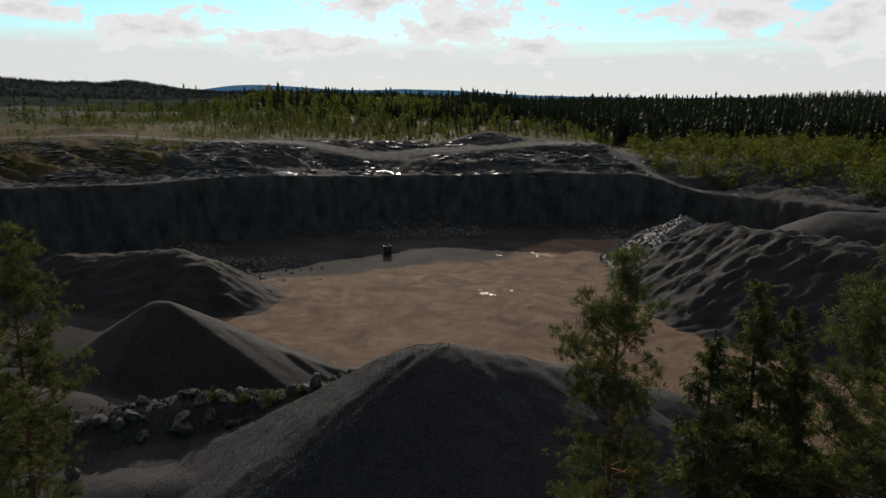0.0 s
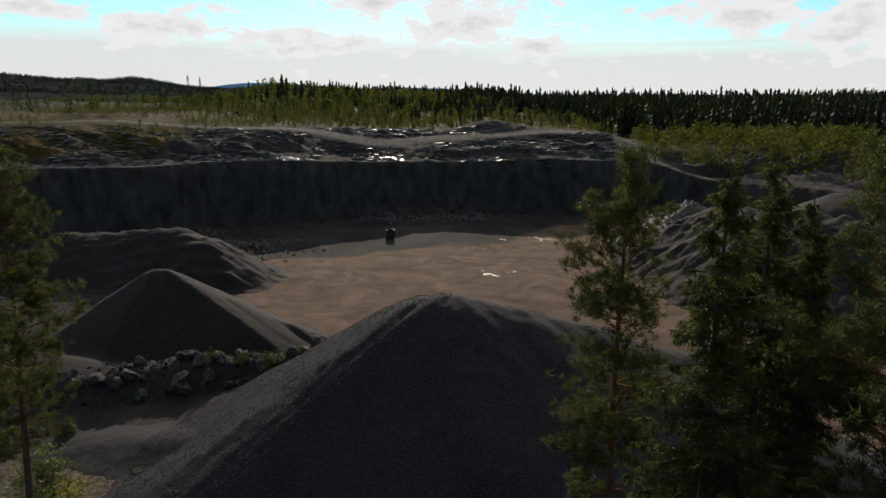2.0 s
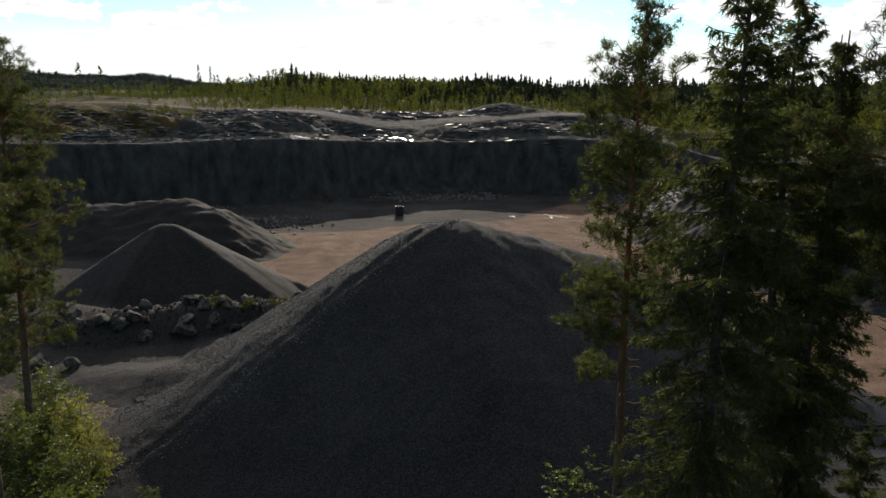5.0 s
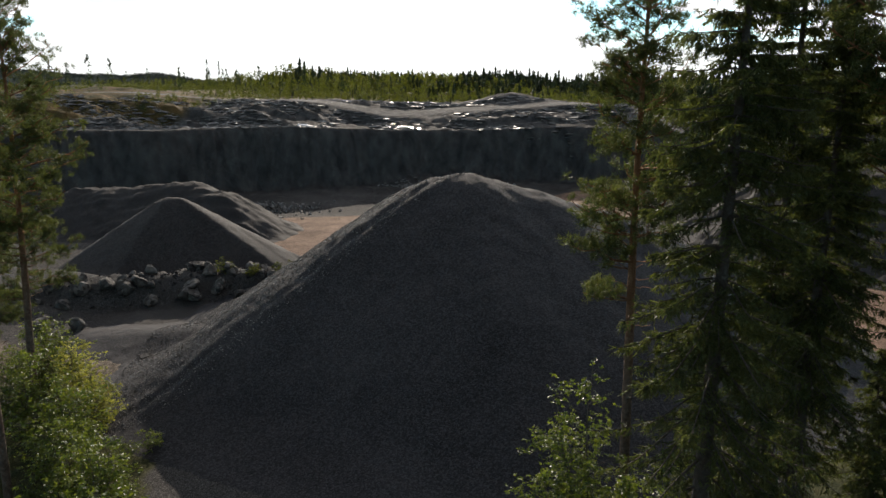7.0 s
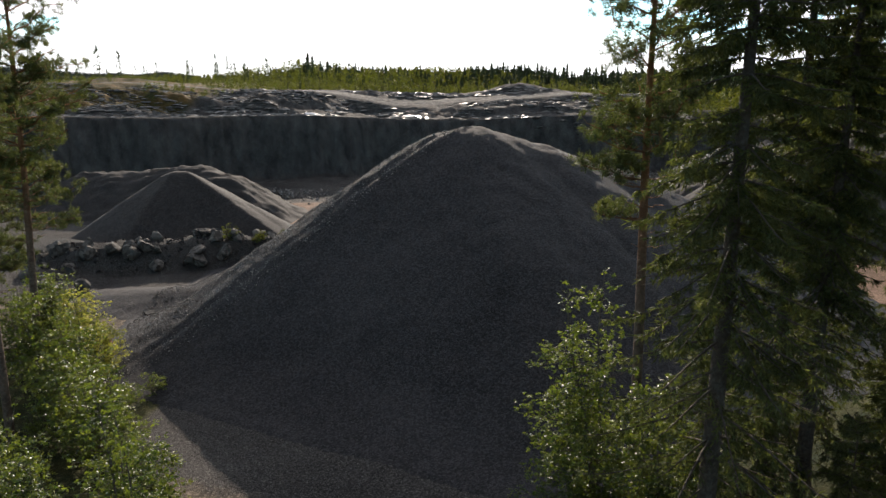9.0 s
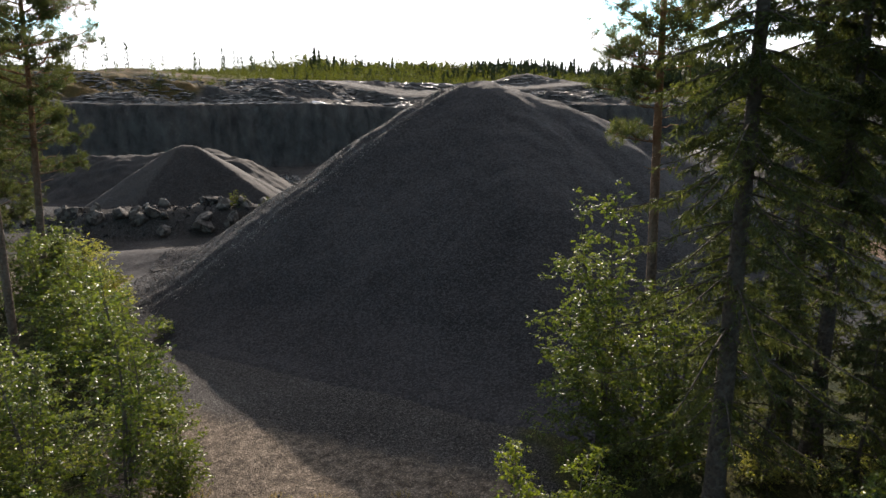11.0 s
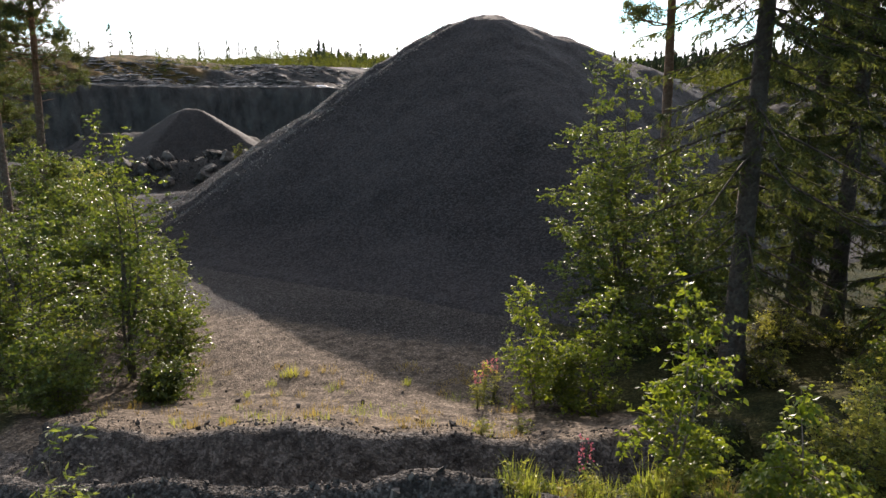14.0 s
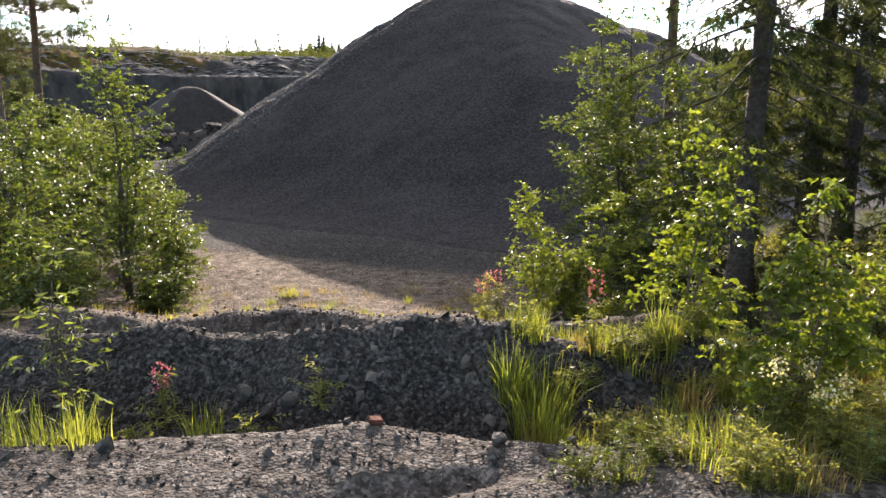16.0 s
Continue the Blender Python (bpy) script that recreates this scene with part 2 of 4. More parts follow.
M_PINE = leafy("pine_needles", (0.022, 0.034, 0.014), (0.100, 0.108, 0.042), 0.45, 0.6, 0.2, (1.3, 1.32, 0.62))
M_LEAF = leafy("alder_leaves", (0.027, 0.048, 0.012), (0.122, 0.148, 0.033), 0.52, 0.4, 0.38)
M_BIRCH = leafy("birch_leaves", (0.05, 0.078, 0.011), (0.165, 0.195, 0.032), 0.6, 0.4, 0.4)
M_WILLOW = leafy("willow_leaves", (0.045, 0.07, 0.02), (0.17, 0.20, 0.06), 0.55, 0.38, 0.45)
M_GRASS = leafy("grass_blades", (0.075, 0.108, 0.022), (0.26, 0.275, 0.075), 0.58, 0.5)
M_DRY = leafy("dry_grass", (0.14, 0.10, 0.045), (0.30, 0.23, 0.10), 0.45, 0.6)
M_HERB = leafy("herbs", (0.07, 0.092, 0.028), (0.27, 0.265, 0.085), 0.6, 0.5)
M_CREAM = leafy("cream_flowers", (0.40, 0.36, 0.24), (0.65, 0.60, 0.45), 0.4, 0.6)
M_FLOWER = leafy("fireweed_flowers", (0.25, 0.05, 0.12), (0.45, 0.14, 0.24), 0.4, 0.6)
M_FARCON = leafy("far_conifers", (0.018, 0.024, 0.014), (0.050, 0.060, 0.031), 0.3, 0.7, 0.1, (1.1, 1.25, 0.65))
M_FARDEC = leafy("far_birches", (0.032, 0.042, 0.011), (0.105, 0.115, 0.032), 0.42, 0.7, 0.1)
M_FARHILL = stony("wooded_hill", (0.028, 0.034, 0.030), (0.052, 0.060, 0.054), grain=0.05, patch=0.004, bump=1.0, dist=8)
M_HAZEHILL = stony("distant_hill_haze", (0.075, 0.125, 0.20), (0.10, 0.155, 0.235), grain=0.01, patch=0.002, bump=0.2, dist=8)
# the most distant hills carry the air's blue haze as painted colour and glow
M_HAZEHILL.node_tree.nodes["Principled BSDF"].inputs["Emission Color"].default_value = (0.05, 0.12, 0.2, 1)
M_HAZEHILL.node_tree.nodes["Principled BSDF"].inputs["Emission Strength"].default_value = 0.8
for far_mat in (M_FARHILL, M_HAZEHILL):
    far_mat.node_tree.nodes["Principled BSDF"].inputs["Specular IOR Level"].default_value = 0.0
M_PINEBARK = bark("pine_bark", (0.07, 0.05, 0.038), (0.19, 0.09, 0.045), 5.0, 10.0)
M_SPRUCEBARK = bark("spruce_bark", (0.045, 0.036, 0.03), (0.07, 0.055, 0.045), 3.0, 16.0)
M_STEM = bark("alder_bark", (0.06, 0.052, 0.042), (0.08, 0.07, 0.055), 2.0, 6.0)
M_PALE = bark("birch_bark", (0.10, 0.08, 0.065), (0.15, 0.12, 0.10), 1.0, 4.0)
M_METAL = stony("rusty_dark_steel", (0.018, 0.018, 0.02), (0.05, 0.042, 0.038), grain=7, patch=1.5, rough=0.6, bump=0.1)
M_BRICK = stony("red_brick", (0.07, 0.03, 0.024), (0.15, 0.06, 0.045), grain=40, patch=6, bump=0.3, dist=0.01)

# ---------------------------------------------------------------- shapes of the land
RNG = np.random.default_rng(7)
LAT = RNG.random((256, 256))


def vnoise(x, y):
    xi, yi = np.floor(x).astype(int), np.floor(y).astype(int)
    fx, fy = x - xi, y - yi
    fx, fy = fx * fx * (3 - 2 * fx), fy * fy * (3 - 2 * fy)
    a, b = LAT[xi % 256, yi % 256], LAT[(xi + 1) % 256, yi % 256]
    c, d = LAT[xi % 256, (yi + 1) % 256], LAT[(xi + 1) % 256, (yi + 1) % 256]
    return (a * (1 - fx) + b * fx) * (1 - fy) + (c * (1 - fx) + d * fx) * fy - 0.5


def fbm(x, y, octaves=4, gain=0.5):
    s, a = 0.0, 1.0
    for i in range(octaves):
        s = s + a * vnoise(x + 17.3 * i, y + 9.1 * i)
        x, y, a = x * 2.03, y * 2.03, a * gain
    return s


def sm(a, b, v):
    k = np.clip((v - a) / (b - a), 0, 1)
    return k * k * (3 - 2 * k)


def seg_dist(x, y, ax, ay, bx, by):
    dx, dy = bx - ax, by - ay
    k = np.clip(((x - ax) * dx + (y - ay) * dy) / (dx * dx + dy * dy), 0, 1)
    return np.hypot(x - ax - k * dx, y - ay - k * dy), k


def line_dist(x, y, pts):
    best = np.full(np.shape(x), 1e9)
    for (ax, ay), (bx, by) in zip(pts, pts[1:]):
        best = np.minimum(best, seg_dist(x, y, ax, ay, bx, by)[0])
    return best


# edge of the quarry, round the far side and closed far behind the camera
RIM = [(-400, 40), (-130, 88), (-92, 112), (-74, 127), (-59, 138), (-47, 146), (-34, 151), (-22, 158), (-8, 162), (14, 163), (38, 161),
       (52, 163), (64, 157), (73, 145), (78, 128), (84, 108), (110, 84), (400, 60), (400, -400), (-400, -400)]
ROAD = [(-118, 150), (-98, 165), (-84, 176), (-40, 182), (-20, 178), (0, 186), (30, 192), (50, 205), (64, 215)]
ROAD2 = [(56, 209), (50, 190), (51, 175), (57, 164), (66, 156)]


def pit_side(x, y):
    """Metres outside (plus) or inside (minus) the quarry's edge."""
    best = np.full(np.shape(x), 1e9)
    inside = np.zeros(np.shape(x), bool)
    for (ax, ay), (bx, by) in zip(RIM, RIM[1:] + RIM[:1]):
        best = np.minimum(best, seg_dist(x, y, ax, ay, bx, by)[0])
        cross = ((ay > y) != (by > y)) & (x < (bx - ax) * (y - ay) / (by - ay + 1e-9) + ax)
        inside ^= cross
    return np.where(inside, -best, best)


EMB = [(-34, 43.5), (-27, 46), (-20, 49), (-12, 50.5), (-6, 54)]


def land(x, y, masks=False):
    x, y = np.asarray(x, float), np.asarray(y, float)
    n1, n2, n3 = fbm(x * 0.05, y * 0.05), fbm(x * 0.3 + 5, y * 0.3), fbm(x * 1.7, y * 1.7 + 3)
    # foreground terrace
    near = -0.35 + 0.65 * sm(13.5, 10.0, y) + 0.12 * n2 + 0.03 * n3
    near = near + 1.3 * sm(-20, -27, x + 0.1 * y + 2 * n1) * sm(25, 36, y)
    near = near + 0.9 * sm(3.0, 8.0, x) * sm(40, 12, y)
    # gravel bank heaped across the track, a smaller one behind it, and the heap under the camera
    wob = 0.35 * fbm(x * 0.6, 0 * y + 2.2, 3)
    end = sm(5.5, 2.5, x) * sm(-9.0, -6.5, x)
    crest = 1.72 + 0.22 * fbm(x * 0.9, y * 0 + 7.7, 3) - 0.05 * np.abs(x + 1)
    yb = y - 6.6 - wob
    bank = np.where(yb < 0, crest - 1.05 * np.maximum(-yb - 0.08, 0), crest - 1.0 * np.maximum(yb - 0.10, 0)) + 0.10 * n3 + 0.05 * fbm(x * 5, y * 5)
    near = np.maximum(near, np.where(end > 0.02, bank * end + near * (1 - end), -9))
    yb2 = y - 9.2 - 0.12 * x * sm(0, 3, x) - 0.7 * wob
    bank2 = 0.92 + 0.3 * fbm(x * 0.8, 3.3 + 0 * y, 3) - np.where(yb2 < 0, 1.0 * np.maximum(-yb2 - 0.1, 0), 0.4 * np.maximum(yb2 - 0.1, 0)) + 0.08 * n3
    near = np.maximum(near, np.where((x > -7) & (x < 4.5), bank2, -9))
    heap = 0.78 + 0.42 * sm(5.75, 4.9, y + 0.05 * np.abs(x + 0.6) ** 1.7) + 0.05 * n3 + 0.03 * fbm(x * 6, y * 6)
    # low mound, and a trough added to shape the dark wedge of its shadow
    heap = heap + 0.10 * np.exp(-((x + 1.0) ** 2 + (y - 5.0) ** 2) / 0.3) - 0.16 * np.exp(-((x + 0.45) ** 2 / 0.7 + (y - 4.3 - 0.3 * x) ** 2 / 0.03))
    near = np.where(y < 6.1, np.maximum(np.where(y < 5.9, heap, -9), np.minimum(near, 9)), near)
    near = near + 0.35 * sm(2.0, 5.0, x) * sm(9, 5, y)
    verge = (1.28 - 0.10 * (y - 5) + 0.15 * n2 + 0.04 * n3)
    near = np.where(y < 9, np.maximum(near, near + (verge - near) * sm(0.9, 2.4, x + 0.3 * n2) * sm(9, 7.5, y)), near)
    # boulder bank above the pit, then the slope down to the quarry floor
    de = line_dist(x, y, EMB)
    ramp = sm(47.0, 64.0, y + 0.12 * x + 2.5 * n1)
    ramp = np.where(x > 6, np.maximum(ramp, sm(30, 62, y + 0.55 * (x - 6))), ramp)
    floor = -6.0 + 0.35 * n1 + 0.10 * n2 + 0.02 * n3 + 0.35 * sm(118, 140, y)
    h = near * (1 - ramp) + floor * ramp
    top = 1.4 + 0.5 * n2 - 1.05 * np.maximum(de - 1.0, 0) + 0.2 * n3
    h = np.where(de < 6, np.maximum(h, top), h)
    # the rock wall and the terrace of bare rock above it
    sd = pit_side(x, y)
    sdw = sd + 4.2 * fbm(x * 0.05, y * 0.05 + 4, 5, 0.62)
    zr = 7.6 - 1.3 * sm(-40, -10, x) + 0.6 * sm(0, 30, x) - 4.3 * sm(44, 64, x) + 1.4 * sm(66, 80, x)
    zr = zr + 1.0 * sm(-60, -90, x)
    rise = (5.6 - 1.5 * sm(20, 60, x) + 0.8 * sm(-50, -90, x)) * sm(0, 34, sd) + 2.0 * sm(40, 160, sd) * sm(80, 20, x)
    rise = rise + 3.5 * sm(60, 260, sd) * sm(40, 90, x)
    steps = fbm(x * 0.045 + 3, y * 0.14, 5)
    stair = np.round(steps * 9) / 9
    ledge = (0.75 * stair + 0.25 * steps) * 3.4 * sm(1, 10, sd) * sm(42, 22, sd)
    strata = fbm(x * 0.10 + 9, y * 0.42 + 0.06 * x, 4)
    ledge = ledge + (np.round(strata * 6) / 6) * 1.5 * sm(1, 7, sd) * sm(36, 22, sd)
    ledge = ledge + 0.5 * fbm(x * 0.5, y * 0.9, 4) * sm(-1, 3, sd) * sm(60, 20, sd)
    up = zr + rise + ledge + 0.5 * n2 * sm(20, 60, sd) + 3.0 * n1 * sm(50, 150, sd)
    face = sm(-2.3, 0.3, sdw)
    talus = np.maximum(0, 2.2 + 3.0 * n1 + 1.4 * n3 + 0.42 * (sd - 1)) * sm(-13, -3, sd)
    far_side = (y > 70) | (np.abs(x) > 75)
    h2 = np.maximum(floor * (1 - face) + up * face, floor + talus * (1 - face))
    h = np.where(far_side & (sd > -16), h2, h)
    # flat roads cut over the terrace
    dr = np.minimum(line_dist(x, y, ROAD), line_dist(x, y, ROAD2))
    road = sm(3.0, 1.6, dr + 0.8 * n2)
    smooth_up = zr + rise + 0.15 * n2
    h = np.where(sd > 0, h * (1 - sm(6.5, 2.5, dr)) + smooth_up * sm(6.5, 2.5, dr), h)
    # spoil mound beside the road
    h = h + 2.6 * np.exp(-((x - 13) ** 2 / 90 + (y - 199) ** 2 / 22)) + 1.5 * np.exp(-((x + 96) ** 2 / 160 + (y - 186) ** 2 / 60))
    # rolling country to the horizon
    r = np.hypot(x, y)
    az = np.degrees(np.arctan2(x, y))
    h = h + sm(260, 1200, r) * (10 * fbm(x * 0.004, y * 0.004, 4))
    h = np.where(r > 500, np.maximum(h * sm(4500, 1500, r), -20), h)
    hill = 46 * np.exp(-((az + 35) / 6.0) ** 2) + 33 * np.exp(-((az + 24.5) / 6.0) ** 2) + 20 * np.exp(-((az + 14) / 5) ** 2) + 16 * np.exp(-((az - 30) / 9) ** 2)
    h = h + hill * np.exp(-((r - 1650) / 420) ** 2) * (1 + 0.25 * fbm(az * 0.25, r * 0.002))
    if not masks:
        return h
    mk = {}
    mk["floor"] = sm(0.35, 0.75, ramp + 0.2 * n2) * sm(-28, -44, sd - 6 * n1 - 20 * sm(5, 25, x))
    mk["floor"] = mk["floor"] * sm(-35.5, -31.0, x + 2.5 * n2)
    mk["floor"] = np.maximum(mk["floor"], 0.85 * sm(5, 9, x) * sm(0.2, 0.5, ramp) * sm(74, 64, y))
    mk["rock"] = sm(-14, -6, sd) * sm(60, 40, sd) * (y > 70)
    mk["heath"] = np.clip(sm(34, 52, sd + 14 * n1) + 0.9 * sm(-50, -75, x) * sm(2, 14, sd), 0, 1) * (y > 60)
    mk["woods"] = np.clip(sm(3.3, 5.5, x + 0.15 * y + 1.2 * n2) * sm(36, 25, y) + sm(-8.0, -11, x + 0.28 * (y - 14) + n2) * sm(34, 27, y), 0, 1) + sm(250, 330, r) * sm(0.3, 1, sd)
    # paler sand only on sunlit ground, faded out towards the heap's shadow
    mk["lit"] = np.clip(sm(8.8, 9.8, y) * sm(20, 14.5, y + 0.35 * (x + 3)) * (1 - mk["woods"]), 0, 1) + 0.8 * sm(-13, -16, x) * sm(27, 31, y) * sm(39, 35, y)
    # leaves out the bank's near face, so its shade is darkened by colour too
    mk["grey"] = 0.9 * sm(5.9, 5.3, y) * (r < 30) + 0.6 * sm(6.4, 6.9, y) * sm(10.2, 9.2, y)
    mk["track"] = road * (sd > 1)
    mk["wet"] = np.clip(np.exp(-((x - 17) ** 2 / 260 + (y - 132) ** 2 / 50)) + 0.9 * np.exp(-((x - 8) ** 2 / 90 + (y - 106) ** 2 / 200)) + 0.8 * np.exp(-((x + 13) ** 2 / 20 + (y - 118) ** 2 / 20)), 0, 1.1) * (sd < -5) + 1.5 * (sd > 1) * np.clip(np.exp(-((x + 35) ** 2 / 20 + (y - 153) ** 2 / 6)) + np.exp(-((x + 13) ** 2 / 14 + (y - 164) ** 2 / 5)) + np.exp(-((x + 22) ** 2 / 40 + (y - 166) ** 2 / 12)), 0, 1)
    return h, mk


def from_arrays(name, verts, faces, mat, parent=None, label="", smooth=False, attrs=None):
    """One mesh object from arrays of corners and of equally sided faces."""
    verts, faces = np.asarray(verts, np.float32), np.asarray(faces, np.int32)
    me = bpy.data.meshes.new(name)
    k = faces.shape[1]
    me.vertices.add(len(verts))
    me.vertices.foreach_set("co", verts.ravel())
    me.loops.add(faces.size)
    me.loops.foreach_set("vertex_index", faces.ravel())
    me.polygons.add(len(faces))
    me.polygons.foreach_set("loop_start", np.arange(0, faces.size, k, dtype=np.int32))
    me.polygons.foreach_set("use_smooth", np.full(len(faces), smooth))
    for key, values in (attrs or {}).items():
        at = me.attributes.new(key, "FLOAT", "POINT")
        at.data.foreach_set("value", np.asarray(values, np.float32).ravel())
    me.update(calc_edges=True)
    me.validate()
    me.materials.append(mat)
    ob = new(name, me)
    if parent:
        ob.parent = parent
    if label:
        ob["label"] = label
    return ob


def grid_faces(nu, nv, wrap=False):
    i, j = np.meshgrid(np.arange(nu - 1), np.arange(nv if wrap else nv - 1), indexing="ij")
    j2 = (j + 1) % nv
    return np.stack([i * nv + j, (i + 1) * nv + j, (i + 1) * nv + j2, i * nv + j2], -1).reshape(-1, 4)


def build_ground():
    radii, r = [0.01, 0.4], 0.4
    while r < 4700:
        k = 0.05 if r < 3 else 0.0085 if r < 85 else 0.0062 if r < 215 else 0.035
        r += max(0.03, r * k)
        radii.append(r)
    front = np.linspace(-43, 43, 520)
    rest = np.linspace(43, 317, 92)[1:-1]
    ang = np.radians(np.concatenate([front, rest]))
    R, A = np.meshgrid(np.array(radii), ang, indexing="ij")
    x, y = R * np.sin(A), R * np.cos(A)
    h, mk = land(x, y, True)
    verts = np.stack([x, y, h], -1).reshape(-1, 3)
    faces = grid_faces(len(radii), len(ang), True)[:, ::-1]
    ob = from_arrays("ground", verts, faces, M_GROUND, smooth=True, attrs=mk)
    tagged(ob, "gravel, brown quarry floor and bare dark bedrock", "ground", kind="structure")
    ob.data.materials.append(M_FARHILL)
    ring = np.repeat(np.arange(len(radii) - 1), len(ang))
    ob.data.polygons.foreach_set("material_index", (np.array(radii)[ring] > 620).astype(np.int32))


build_ground()


def build_backdrop():
    a = np.radians(np.linspace(-60, 60, 240))
    top = 64 * np.exp(-((np.degrees(a) + 15) / 6.0) ** 2) + 44 * np.exp(-((np.degrees(a) + 2) / 9) ** 2) + 30 + 6 * fbm(np.degrees(a) * 0.3, 0 * a)
    x, y = 4200 * np.sin(a), 4200 * np.cos(a)
    v = np.concatenate([np.stack([x, y, 0 * a - 60], -1), np.stack([x, y, top], -1), np.stack([x * 1.06, y * 1.06, 0 * a - 60], -1)])
    n = len(a)
    i = np.arange(n - 1)
    fa = np.concatenate([np.stack([i, i + 1, n + i + 1, n + i], -1), np.stack([n + i, n + i + 1, 2 * n + i + 1, 2 * n + i], -1)])
    tagged(from_arrays("backdrop", v, fa, M_HAZEHILL, smooth=True), "distant wooded hills on the horizon, tinted and glowing blue for haze", "hills", kind="structure")


build_backdrop()

# ---------------------------------------------------------------- gravel piles


def pile_height(x, y, crest, slope, rounding=1.6, ripple=0.0, rough=0.25, faces=()):
    """Heap poured along a crest line: crest points (x, y, z), sides at the angle of repose."""
    best = np.full(np.shape(x), -99.0)
    for (ax, ay, az), (bx, by, bz) in zip(crest, crest[1:]):
        dd, k = seg_dist(x, y, ax, ay, bx, by)
        if faces:
            # sides that the loader has worked to flat faces: (bearing, steepness) each
            px, py = x - ax - k * (bx - ax), y - ay - k * (by - ay)
            dd = np.max([0.94 * dd] + [m * (math.cos(radians(a)) * px + math.sin(radians(a)) * py) for a, m in faces], axis=0)
        best = np.maximum(best, az + (bz - az) * k - slope * (np.sqrt(dd * dd + rounding * rounding) - rounding))
    best = best + rough * fbm(x * 0.35, y * 0.35, 4) + 0.4 * rough * fbm(x * 1.5, y * 1.5, 3)
    if ripple:
        best = best + ripple * np.abs(fbm(x * 0.2 + 0.12 * y, y * 0.85 + 3, 4))
    return best


def build_pile(name, crest, slope, step, mat, label, margin=22, flare=1.0, **kw):
    xs, ys = [c[0] for c in crest], [c[1] for c in crest]
    gx = np.arange(min(xs) - margin, max(xs) + margin, step)
    gy = np.arange(min(ys) - margin, max(ys) + margin, step)
    x, y = np.meshgrid(gx, gy, indexing="ij")
    g = land(x, y)
    h = pile_height(x, y, crest, slope, **kw)
    # loose stones run out at the foot
    d = h - g
    soft = np.where(np.abs(d) < flare, (d + flare) ** 2 / (4 * flare), np.maximum(d, 0))
    z = np.where(d > -flare, g + soft, g - 0.3) + np.where(soft > 0.05, 0.05 * fbm(x * 4, y * 4, 2), -0.06)
    keep = (soft > 0.01)
    fa = grid_faces(len(gx), len(gy))
    ok = keep.ravel()[fa].any(axis=1)
    fa = fa[ok]
    used, inv = np.unique(fa, return_inverse=True)
    v = np.stack([x, y, z], -1).reshape(-1, 3)[used]
    ob = from_arrays(name, v, inv.reshape(-1, 4), mat, smooth=True)
    return tagged(ob, label, "gravel pile", group="gravel piles")


BIG = [(-21.5, 38.8, -0.4), (-14.0, 38.3, 1.0), (-9.0, 37.6, 3.8), (-0.9, 37.8, 9.95), (0.2, 37.4, 10.25), (3.9, 38.3, 9.2), (8.0, 39.6, 7.9), (15.0, 42.0, 5.0)]
BIG_FACES = ((246, 1.13), (178, 1.02))
build_pile("mound", BIG, 0.69, 0.2, M_GRAVEL, "large heap of dark crushed gravel beside the trees", flare=1.8, rounding=1.5, rough=0.22, faces=BIG_FACES)
build_pile("mound", [(-27.9, 63.6, 4.9), (-27.3, 63.7, 4.9), (-22.5, 65.0, 1.9), (-16.5, 67.0, -1.6), (-7.0, 70.5, -6.3)], 0.70, 0.3, M_SAND,
           "conical heap of dark gravel with a long low tail", margin=17, rounding=0.7, rough=0.15, faces=((235, 1.13), (300, 1.4)))
build_pile("mound", [(-60, 104, -0.2), (-50, 103, 0.4), (-41, 102, 1.1), (-37, 100, 0.4)], 0.70, 0.4, M_SAND,
           "flat-topped heap of fine dark gravel on the quarry floor", margin=14, rounding=2.0, rough=0.5, ripple=0.7, faces=((235, 1.13), (285, 1.13)))
build_pile("mound", [(47, 118, 2.0), (46, 110, 3.6), (50, 97, 5.0), (57, 88, 5.0), (70, 80, 4.0)], 0.66, 0.5, M_SAND,
           "long rippled ridge of dumped dark gravel", margin=20, rounding=2.5, rough=0.5, ripple=1.7)
build_pile("mound", [(48, 134, 1.0), (45, 124, 1.8)], 0.62, 0.4, M_STONE, "heap of blasted grey rock at the foot of the wall", margin=14, rounding=1.5, rough=1.2)
build_pile("mound", [(62, 104, 7.2), (72, 100, 7.4)], 0.6, 0.6, M_SAND, "rounded dark gravel heap behind the long ridge", margin=22, rounding=4, rough=0.3)

# ---------------------------------------------------------------- far woods


def conifer_shape(rng, tiers, sides):
    """Ragged spruce for the far woods: whorls of pointed, drooping boughs round a thin stem, height 1."""
    tri = []
    for i in range(tiers):
        k = i / tiers
        z, rad = 0.10 + 0.86 * k, 0.17 * (1 - k) ** 0.8 + 0.012
        for s in range(sides):
            a = 2 * math.pi * (s + rng.uniform(-0.4, 0.4)) / sides + i
            r = rad * rng.uniform(0.6, 1.25)
            w = 0.55 * r + 0.012
            c = np.array([math.cos(a), math.sin(a), 0])
            t = np.array([-c[1], c[0], 0])
            top = np.array([0, 0, z + 0.09])
            e = c * r + np.array([0, 0, z - 0.05 * rng.uniform(0.3, 1.2)])
            tri += [top, e - t * w, e + t * w]
    tri += [np.array([-0.012, 0, 0]), np.array([0.012, 0, 0]), np.array([0, 0, 1.02])]
    return np.array(tri)


